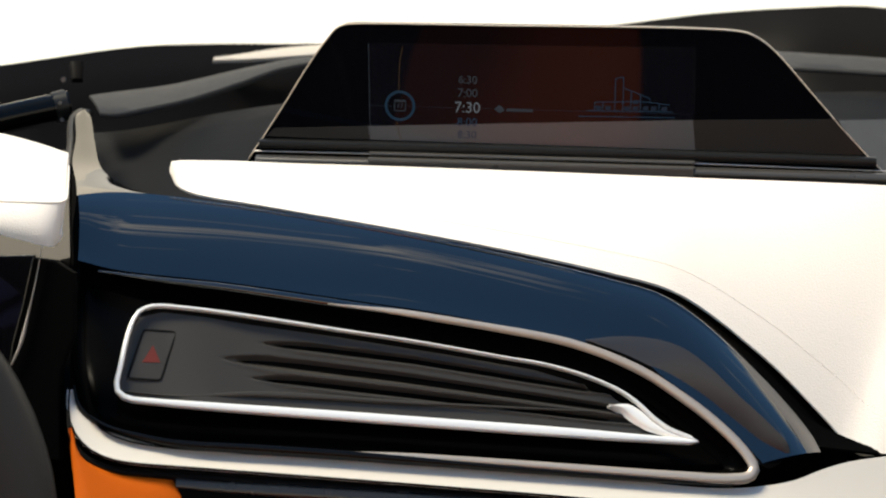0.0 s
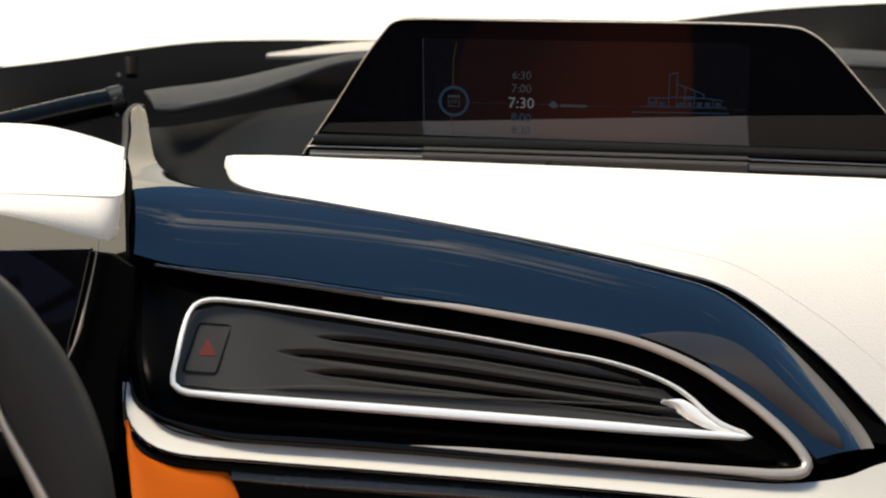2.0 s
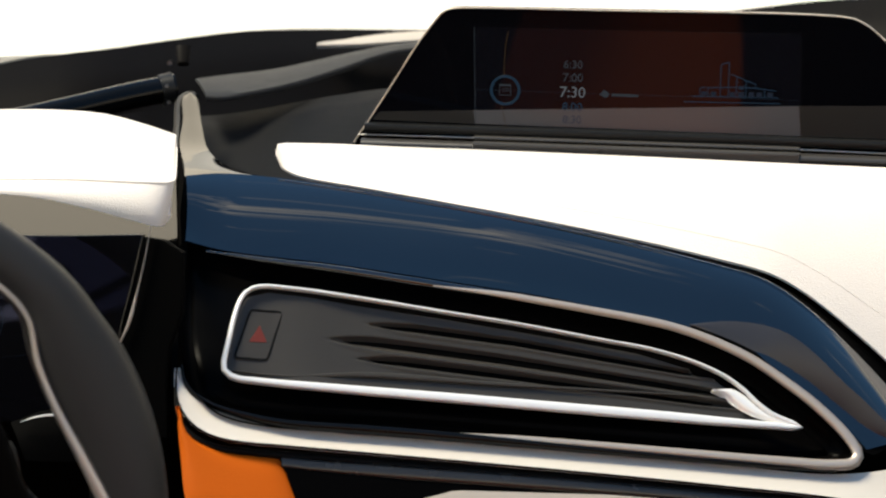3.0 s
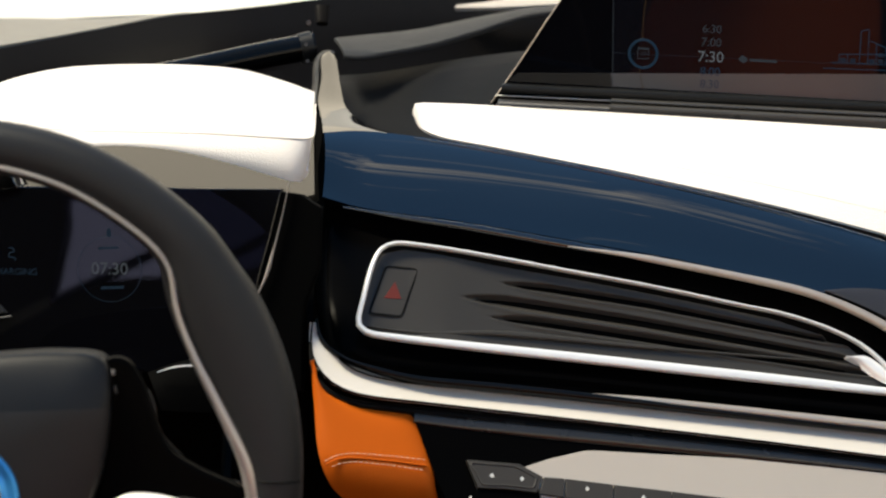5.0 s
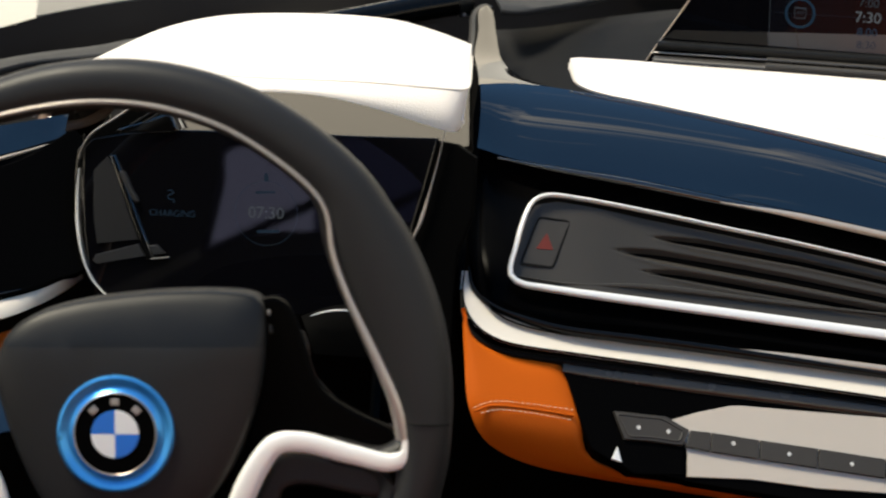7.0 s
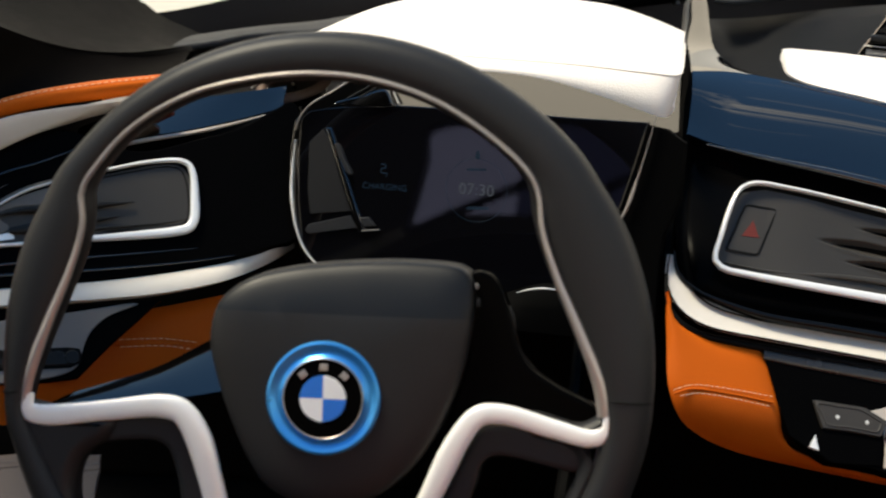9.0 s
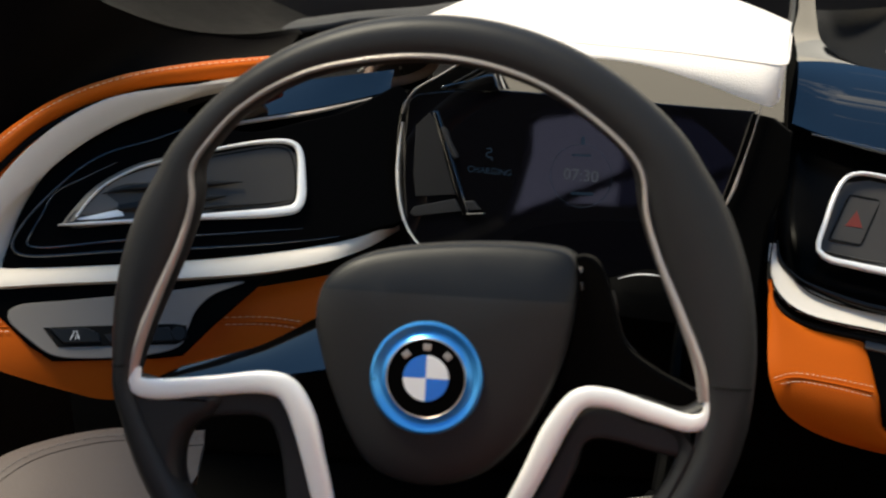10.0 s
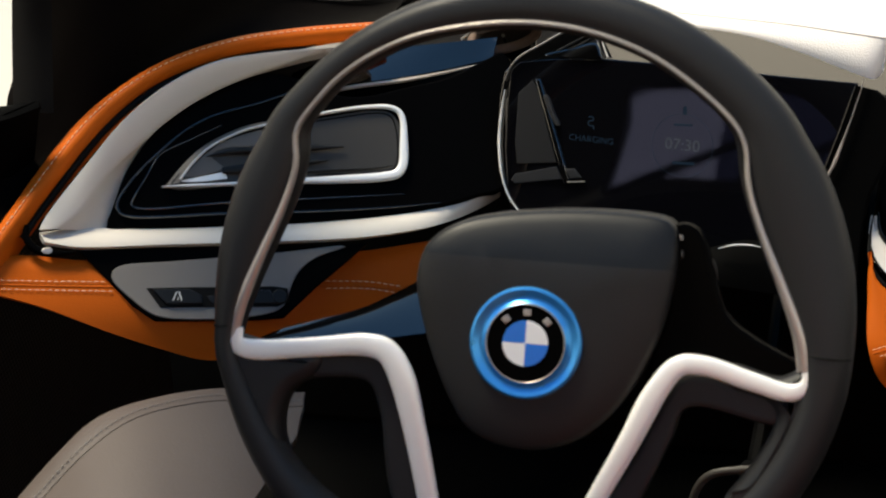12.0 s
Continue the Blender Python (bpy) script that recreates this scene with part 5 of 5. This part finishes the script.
front = [(-0.6095, 1.49, 0.6739)] + [on("left", u, v, -15) for u, v in ((-274, -12), (-220, 46), (-155, 86), (-64, 103), (-20, 104))]
back = mm((-628.8, 1560, 742.5), (-560, 1592, 762), (-520, 1622, 743), (-486, 1702, 694), (-437, 1782, 660), (-408, 1852, 642))
solo("driver_dash_skin", sheet(between(back, front, 10, 40, -0.012, (0, -0.3, 0.7)), 0.004, (0, 0.7, -0.7)), DASH_SHADED_BROWN, "soft dash skin behind the orange roll, coloured darker for shade", "dash top", kind="structure")
ledge("driver_ledge", mm((-421, 1930, 626), (-375, 1950, 628), (-326, 1970, 628), (-299, 1990, 627), (-240, 2005, 629)), mm((-426, 1860, 640), (-391, 1880, 640), (-369, 1900, 639), (-318, 1920, 638), (-240, 1935, 640)), "grey plastic ledge along the windscreen base")
low_rows = [glide(mm((-426, 1855, 632), (-391, 1875, 632), (-318, 1915, 630), (-240, 1930, 632)), 20), glide(mm((-415, 1800, 636), (-375, 1820, 636), (-301, 1850, 634), (-240, 1870, 632)), 20), glide(mm((-400, 1720, 640), (-360, 1730, 636), (-300, 1740, 630), (-240, 1760, 625)), 20), glide(mm((-400, 1660, 648), (-360, 1670, 640), (-300, 1680, 630), (-240, 1690, 620)), 20)]
solo("driver_dash_face", sheet(low_rows, 0.004, (0, 0.2, -1)), DASH_SHADED, "soft dash face under the ledge, coloured darker for shade", "dash top", kind="structure")
door_rows = []
for y in np.linspace(0.3, 1.78, 20):
    lean = 0.05 * max(0, (y - 1.2) / 0.55) ** 2
    drop = 0.12 * min(1.0, max(0.0, (y - 1.36) / 0.2))
    door_rows.append([(x + lean, y, min(z, 0.71 - drop)) for x, z in ((-0.64, 0.2), (-0.65, 0.35), (-0.64, 0.46), (-0.635, 0.54), (-0.65, 0.62), (-0.69, 0.70), (-0.71, 0.71))])
solo("door_1", sheet(door_rows, 0.03, (-1, 0, 0)), DOOR_MESH, "black perforated door lining", "door", kind="structure")
solo("door_post", sheet(between(mm((-606.5, 1500, 771.5), (-606.2, 1490, 727.1), (-601.6, 1470, 684.2)), mm((-578.5, 1500, 773.2), (-578, 1490, 728.9), (-573.4, 1470, 680.1)), 6, 14, 0.006, (0, -1, 0)), 0.012, (0, 1, 0)), POST_BROWN, "dark brown post beside the door window", "pillar", kind="structure")
solo("door_sill", sheet(between(mm((-635.1, 1470, 677.3), (-601, 1465, 685.7), (-579.2, 1460, 691.6)), mm((-624.5, 1440, 676.8), (-594.6, 1435, 687.3), (-575.9, 1450, 691.6)), 5, 14, 0.003, (0, -0.4, 0.9)) + [glide(mm((-634.8, 1450, 588.3), (-612.6, 1460, 610.2), (-591.6, 1475, 638.9)), 14)], 0.006, (0, 1, -0.3)), SILL_GREY, "dark grey sill under the door window", "trim", kind="structure")
# pillar out of view, placed to throw shade on the driver's dash end
solo("pillar", sweep(glide(mm((-700, 2060, 590), (-665, 1950, 720), (-625, 1750, 870), (-590, 1450, 1030), (-540, 1050, 1170)), 24), (0, 0.5, 0.85), 0.055, 0.03, square=0.7), DEEP_BLACK, "unseen black windscreen pillar shading the dash end", "pillar", kind="structure")

# ---- seat cushion edge in the footwell ----
cushion = thing("seat_cushion", (-0.42, 1.1, 0.45), "warm grey leather seat cushion with a stitched edge", "seat")
edge_out = mm((-585, 1150, 470), (-539, 1246, 509), (-517, 1275, 532), (-500, 1304, 543), (-471, 1342, 541), (-434, 1371, 536), (-409, 1381, 530), (-383.8, 1384, 531.2))
edge_in = mm((-560, 1140, 478), (-517, 1237, 519), (-496, 1266, 539), (-475, 1294, 549), (-448, 1320, 549), (-420, 1339, 545), (-401, 1346, 538), (-376.5, 1348, 540.6))
mid = mm((-540, 1090, 480), (-480, 1150, 512), (-455, 1170, 525), (-435, 1190, 532), (-415, 1200, 531), (-405, 1203, 528), (-396, 1205, 525), (-371.8, 1310, 540.1))
rows = between(edge_out, edge_in, 6, 50, 0.003, (0, -0.4, 0.9))
under = rows[0] + np.array((-0.012, 0.02, -0.05))
part("border", sheet([under] + rows, 0.003, (0, 0, -1)), GREY_LEATHER, cushion)
part("panel", sheet([r + np.array((0, 0, -0.0006)) for r in between(edge_in, mid, 8, 50, 0.003, (0, -0.4, 0.9))], 0.003, (0, 0, -1)), GREY_LEATHER, cushion)
sew(cushion, rows[4] + np.array((0, -0.0002, 0.0006)), (0, -0.6, 0.8), THREAD_GREY, 0.0042, 0.003, 0.0004)

# ---- steering wheel ----
wheel = thing("steering_wheel", tuple(on("wheel", 0, 0)), "black leather steering wheel with satin silver inlay and spokes", "steering wheel")
inner_line = [(-176, -27, 8), (-171, -7, 9), (-159, 25, 10), (-147, 56, 10), (-141, 80, 10), (-142, 100, 10), (-132, 117, 10), (-113, 138, 10), (-80, 158, 10), (-44, 168, 10), (-8, 172, 10), (28, 169, 10), (63, 158, 10), (93, 140, 10), (115, 121, 10), (122, 109, 10), (125, 88, 10), (133, 64, 10), (148, 31, 10), (161, 0, 9), (165, -18, 8)]
inner = glide(inner_line, 90)
low_ring = [(165, -30, 4), (161, -50, 0), (148, -78, 0), (126, -107, 0), (96, -129, 0), (56, -144, 0), (0, -149, 0), (-56, -144, 0), (-98, -129, 0), (-130, -107, 0), (-152, -78, 0), (-167, -50, 2), (-175, -36, 5)]
ring_in = np.concatenate([inner, glide(low_ring, 50)])
mids, halves = [], []
for u, v, h in ring_in:
    a = math.atan2(v, u)
    r_out = 186.5
    if v < -90:
        r_out = min(186.5, 180 / max(0.6, abs(math.sin(a))))
    r_out += 0.5 + 8.5 * max(0.0, math.sin(a)) + 4.5 * max(0.0, math.cos(a)) * (1 - 0.5 * max(0.0, math.sin(a)))
    r_in = math.hypot(u, v) - 5
    r = (r_out + r_in) / 2
    mids.append(on("wheel", r * math.cos(a), r * math.sin(a), -4))
    halves.append((r_out - r_in) / 2000)
halves = np.convolve(np.concatenate([halves[-3:], halves, halves[:3]]), np.ones(5) / 5, "same")[3:-3]
mids = np.array(mids)
part("rim", sweep(mids, facing("wheel"), halves, 0.0165, True, 24, 0.85), WHEEL_LEATHER, wheel, "black leather rim with thumb grips")
part("inlay", sweep([on("wheel", u * 0.995, v * 0.995, h - 0.5) for u, v, h in inner], facing("wheel"), [0.0056, 0.0034, 0.0022, 0.0017, 0.0017, 0.0017, 0.0018, 0.0018, 0.0017, 0.0017, 0.0017, 0.0022, 0.0032, 0.0046], 0.0028, False, 12), INLAY, wheel, "satin silver inlay round the inner edge")
for a, r_in, r_out in ((186.0, 172.0, 187.3), (-3.0, 160.0, 191.2)):
    c, s = math.cos(radians(a)), math.sin(radians(a))
    arch = []
    for k in np.linspace(-0.97, 0.97, 17):
        r = (r_in + r_out) / 2 + k * (r_out - r_in) / 2
        arch.append(on("wheel", r * c, r * s, -3.9 + 16.5 * (1 - abs(k) ** 2.35) ** 0.425))
    part("rim_seam", sweep(arch, facing("wheel"), 0.0006, 0.0007, sides=6), DEEP_BLACK, wheel)
spoke_l = [(-171.5, -19, 8), (-171, -28, 8), (-164, -31.5, 7), (-124, -27.5, 6), (-92, -23.5, 7), (-80, -26, 8), (-71, -38, 8), (-61, -69, 6), (-50, -114, 2), (-44, -140, 0)]
spoke_r = [(166, -16, 8), (166, -26, 8), (158, -31, 7), (134, -26.5, 6), (106, -19.5, 7), (92, -21, 8), (81, -35, 8), (66, -68, 6), (48, -106, 2), (36, -132, 0)]
part("spoke_trim", bar("wheel", spoke_l, 80, [5.0, 6.2, 5.8, 6.2, 7.2, 7.8, 7.0, 6.6, 6.2, 6.0], [2.0, 3.2, 3.8, 4.2, 3.8, 3.4], 0.0, False, 24, 0.75), SPOKE_SILVER, wheel, "broad satin silver spoke trim")
part("spoke_trim", bar("wheel", spoke_r, 80, [3.6, 5.2, 5.6, 5.8, 6.4, 7.2, 6.6, 6.2, 6.0, 6.0], [2.0, 3.2, 3.8, 4.2, 3.8, 3.4], 0.0, False, 24, 0.75), SPOKE_SILVER, wheel, "broad satin silver spoke trim")
part("spoke", slab("wheel", [(-178, -34), (-166, -38), (-124, -32), (-92, -28), (-83, -31), (-75, -44), (-64, -80), (-54, -118), (-70, -118), (-84, -60), (-92, -46), (-160, -52), (-176, -50)], -14, 2, 3.0, 80), WHEEL_LEATHER, wheel, "black leather spoke")
part("spoke", slab("wheel", [(170, -30), (158, -36), (134, -32), (104, -26), (92, -30), (86, -40), (70, -76), (52, -114), (66, -114), (90, -66), (98, -46), (150, -52), (168, -48)], -14, 2, 3.0, 80), WHEEL_LEATHER, wheel, "black leather spoke")
for web in ([(-180.7, -26.5), (-154.5, -28.5), (-123.5, -28.6), (-117.9, -36.3), (-122.5, -44.8), (-135.8, -54.1), (-141.3, -65.4), (-141.8, -80.8), (-137.6, -94.1), (-130.6, -107.1), (-120.6, -123.3), (-138.5, -124.9), (-161.3, -91.1), (-176.9, -61.6)], [(164.1, -18), (149.9, -23.4), (120.3, -18.3), (117.6, -26.8), (123.3, -33.6), (139.5, -36.8), (148.1, -43.4), (147.1, -55.7), (142.1, -67.7), (134, -81.7), (122.8, -99.3), (142.2, -95.8), (159.5, -66.1), (168.9, -38.9)]):
    part("spoke_web", slab("wheel", web, -16, 7.0, 7.5, 80), WHEEL_LEATHER, wheel, "black leather fillet between spoke and rim", 80)
part("spoke_upper", slab("wheel", [(84, 60), (96, 59), (102, 50), (108, 33), (117, 10), (135, -3), (158, -15), (164, -26), (150, -27), (104, -16), (92, -16), (80, -30), (74, -28), (82, 10)], -18, -6, 2.5, 70), RECESS_BLACK, wheel, "glossy black upper spoke cover")
hub_line = [(-61.7, 36.1), (-54.5, 45.3), (-41.5, 53), (-24.3, 57.9), (-7.8, 60.8), (26, 64.2), (59.7, 64.7), (78.6, 62.5), (84.5, 58.3), (86.7, 45.6), (85.5, 25.4), (81.2, 1.5), (74.1, -19.3), (63.7, -40.8), (51.2, -57.2), (35, -70.3), (11.7, -77.8), (-12.3, -76.2), (-30.1, -67.6), (-41.6, -51.4), (-51.8, -29.6), (-61.3, -3.1), (-65.3, 17.1)]
p = glide(hub_line, 90, True)
centre = np.array((9.0, -4.0))
hub_v, hub_f = [], []
steps = [(1.0, -24), (1.0, 2), (0.994, 4.4), (0.98, 6.2), (0.95, 7.6), (0.89, 9.0), (0.80, 10.4), (0.65, 11.6), (0.5, 12.3), (0.3, 12.9), (0.08, 13.2)]
for s, h in steps:
    ring_at = [centre + (q - centre) * s for q in p]
    hub_v += [on("wheel", *q, h - 0.22 * max(0.0, q[1] - 34)) for q in ring_at]
for r in range(len(steps) - 1):
    hub_f += [(r * 90 + i, r * 90 + (i + 1) % 90, (r + 1) * 90 + (i + 1) % 90, (r + 1) * 90 + i) for i in range(90)]
hub_f += [tuple(range(90)), tuple(range((len(steps) - 1) * 90, len(steps) * 90))]
# cover cut at the fold; its upper face is darker, bluer and smoother
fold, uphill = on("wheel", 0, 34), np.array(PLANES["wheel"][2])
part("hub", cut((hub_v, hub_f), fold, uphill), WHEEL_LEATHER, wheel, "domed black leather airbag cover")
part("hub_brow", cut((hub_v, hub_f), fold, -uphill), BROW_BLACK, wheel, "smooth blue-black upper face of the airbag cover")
# two added slabs stand in for tiny glints beside the hub
part("hub_glint", slab("wheel", [(86.8, 54), (88.4, 53.8), (88.8, 51.4), (87.4, 51.4)], -6, 2, 0.5), PLATE_GREY, wheel, "small grey slab in place of a glint")
part("hub_glint", slab("wheel", [(88, 45.6), (89.4, 45.4), (89.8, 41), (88.6, 41)], -6, 1, 0.5), PLATE_DARK, wheel, "small grey slab in place of a glint")
badge = part("badge", turned("wheel", 3.0, -14.0, [(33, 8), (33, 13.2), (32.4, 14.6), (31.2, 15.2), (29.8, 14.9), (28.4, 13.9), (26.8, 13.3), (25.4, 13.7), (24.2, 15.0), (23.4, 15.6), (22.6, 15.4), (22.5, 8)], 72), BLUE_RING, wheel, "round badge, blue ring round a quartered disc")
part("band", disc("wheel", 3.0, -14.0, 10, 15.6, 23.2, 0, 64, 1.0), RECESS_BLACK, badge, "black band")
part("edge", disc("wheel", 3.0, -14.0, 10, 16.0, 23.4, 22.6, 64, 0.3), INLAY, badge, "fine chrome edge")
for k, mat in enumerate((WHITE_ENAMEL, BLUE_ENAMEL, WHITE_ENAMEL, BLUE_ENAMEL)):
    arc = [(3.0, -14.0)] + [(3.0 + 13.4 * math.cos(a), -14.0 + 13.4 * math.sin(a)) for a in np.linspace(k * math.pi / 2, (k + 1) * math.pi / 2, 12)]
    part("quarter", slab("wheel", arc, 14, 16.0, 0.15), mat, badge)
for a in (48, 90, 132):
    c, s = math.cos(radians(a)), math.sin(radians(a))
    part("mark", slab("wheel", [(3 + 18 * c + x * s + y * c, -14 + 18 * s - x * c + y * s) for x, y in ((-2.3, -2), (2.3, -2), (2.3, 2), (-2.3, 2))], 15, 16.0, 0.5), INLAY, badge, "small silver mark")

column = thing("steering_column", (-0.21, 1.42, 0.60), "black steering column cover behind the wheel", "steering column")
col_rows = []
for d in np.linspace(-130, -22, 6):
    col_rows.append([on("wheel", 10 + (58 + 12 * (d < -60)) * math.cos(a), -20 + 52 * math.sin(a), d) for a in np.linspace(0, 2 * math.pi, 33)])
part("shroud", sheet(col_rows, 0.003), MATT_BLACK, column)
part("side_cover", sheet(between(mm((-134, 1512, 598), (-108, 1512, 606), (-78, 1512, 602)), mm((-125, 1492, 580), (-102, 1492, 578), (-74, 1492, 576)), 6, 14, 0.004, (0, -0.7, 0.7)), 0.004, (0, 0.7, -0.7)), MATT_BLACK, column, "dark side cover")
part("cover_edge", sweep(glide(mm((-127, 1501, 603), (-117, 1499, 607), (-108, 1499, 608), (-97, 1501, 606)), 16), (0, -0.7, 0.7), [0.0003, 0.0006, 0.0007, 0.0003], 0.0006, sides=8), CHROME, column, "small bright edge")
paddle = thing("shift_paddle", tuple(on("paddle", 30, 0, -6)), "glossy paddle behind the spoke mirroring blue sky", "paddle")
part("blade", sheet(between(mm((-389.2, 1280.9, 619.1), (-377.4, 1287.5, 623.3), (-354.7, 1295.9, 628.2), (-328.7, 1305.9, 634.1), (-309.9, 1316.6, 640.9), (-294.2, 1326.3, 647.2), (-283, 1332.4, 651.1)), mm((-383.1, 1278.5, 617), (-372.3, 1280.2, 617.5), (-348.7, 1284, 618.9), (-325.3, 1288.7, 621), (-305.3, 1293, 622.9), (-288.7, 1296.9, 624.8), (-277.1, 1299.5, 626.1)), 9, 40, 0.0012, (0, -0.5, 0.8)), 0.005, (0, 0.5, -0.8)), GLOSS_BLACK, paddle)
part("stem", slab("paddle", [(40, 14), (92, 20), (92, -2), (40, -5)], -16, -7, 1.6), SATIN_BLACK, paddle, "black stem towards the column")
paddle = thing("shift_paddle", tuple(on("wheel", 110, 10, -36)), "black paddle behind the spoke in shade", "paddle")
part("blade", slab("wheel", [(176, -34), (160, -18), (130, -4), (112, 14), (104, 40), (80, 40), (80, 0), (100, -16), (150, -28)], -38, -30, 3.0, 60), SATIN_BLACK, paddle)
part("stem", slab("wheel", [(62, 30), (84, 30), (84, 4), (62, 4)], -48, -36, 2.0), SATIN_BLACK, paddle)
pedal = thing("pedal", (-0.1, 1.42, 0.45), "dark grey pedal frame in the footwell", "pedal")
part("frame", sweep(glide(mm((-131, 1400, 455), (-127, 1400, 476), (-119, 1400, 487), (-104, 1400, 492), (-80, 1402, 494), (-62, 1404, 490)), 30), (0, -0.8, 0.4), 0.0028, 0.003, sides=10), BUTTON, pedal, "rounded metal frame")
part("arm", sweep(mm((-95, 1404, 490), (-95, 1480, 440), (-95, 1700, 400), (-95, 1960, 420)), (1, 0, 0), 0.008, 0.006, sides=8), DEEP_BLACK, pedal)
# ---- behind the camera: seats and added, unseen body that the glossy panels mirror ----
def seat(x, label, leather, colour, tall):
    s = thing("seat", (x, 0.55, 0.2), label, "seat", "pair of seats")
    rows = []
    for z, y, w in ((0.20, 0.66, 0.17), (0.32, 0.60, 0.18), (0.46, 0.53, 0.18), (0.58, 0.47, 0.17), (0.72, 0.42, 0.15), (0.84, 0.38, 0.12), (0.90, 0.36, 0.09)):
        z = 0.2 + (z - 0.2) * tall
        rows.append([(x + w * u, y + 0.05 * abs(u) ** 3 - 0.02 * (1 - u * u), z) for u in np.linspace(-1, 1, 17)])
    part("backrest", sheet(rows, 0.09, (0, -1, 0)), leather, s, colour + " leather backrest")
    for side in (-1, 1):
        part("bolster", sweep(glide([(x + side * 0.20, 0.68, 0.26), (x + side * 0.22, 0.59, 0.46), (x + side * 0.19, 0.45, 0.2 + 0.52 * tall), (x + side * 0.13, 0.38, 0.2 + 0.70 * tall)], 14), (0, -1, 0.2), 0.045, 0.06, sides=14), MATT_BLACK, s, "black bolster")
    return s


seat(-0.105, "orange leather sports seat with black bolsters", ORANGE_LEATHER, "orange", 1.0)
seat(0.46, "orange leather sports seat with black bolsters", ORANGE_LEATHER, "orange", 0.72)
solo("rear_bulkhead", box((-0.75, 0.0, 0.2), (0.9, 0.2, 0.85), 0.03), DEEP_BLACK, "black rear bulkhead", "bulkhead", kind="structure")
# made-up mask and tinted panes, cut to the patch mirrored in the instruments
opening = glide([(-0.90, 1.286), (-0.894, 1.33), (-0.887, 1.385), (-0.884, 1.42), (-0.889, 1.46), (-0.81, 1.478), (-0.64, 1.478), (-0.565, 1.445), (-0.545, 1.37), (-0.60, 1.335), (-0.69, 1.327), (-0.81, 1.322), (-0.85, 1.308), (-0.88, 1.29)], 56, True)
mid_x, mid_z = -0.72, 1.39
edge_at = []
for x, z in opening:
    dx, dz = x - mid_x, z - mid_z
    k = min((0.58 if dx < 0 else 0.32) / max(abs(dx), 1e-6), (1.39 if dz < 0 else 0.21) / max(abs(dz), 1e-6))
    edge_at.append((mid_x + dx * k, mid_z + dz * k))
frame_rows = [[(x, -0.415, z) for x, z in list(path) + [path[0]]] for path in (opening, edge_at)]
solo("reflection_mask", sheet(frame_rows, 0.03, (0, -1, 0)), DEEP_BLACK, "unseen black mask with an opening shaped for the instrument glass reflection", "body panel", kind="structure")
solo("reflection_pane_1", box((-0.905, -0.437, 1.28), (-0.735, -0.431, 1.485), 0.002), TINTED, "unseen blue pane tinting the mirrored patch", "window", kind="structure")
solo("reflection_pane_2", box((-0.735, -0.437, 1.28), (-0.54, -0.431, 1.485), 0.002), TINTED_DEEP, "unseen deep blue pane tinting the mirrored patch", "window", kind="structure")
# bars added for the dark streaks across that patch
for a, b in (((-0.93, 1.315), (-0.70, 1.43)), ((-0.84, 1.29), (-0.56, 1.435))):
    solo("reflection_bar", sweep([(a[0], -0.5, a[1]), (b[0], -0.5, b[1])], (0, 1, 0), 0.008, 0.008, sides=14), DEEP_BLACK, "unseen slanting black bar making a streak in the mirrored patch", "brace", kind="structure")
solo("door_2", box((0.86, 0.3, 0.2), (0.92, 2.1, 0.74), 0.02), SATIN_BLACK, "black door lining", "door", kind="structure")
solo("firewall", box((-0.68, 1.95, 0.2), (0.86, 2.0, 0.55), 0.01), CARPET, "black footwell wall", "firewall", kind="structure")
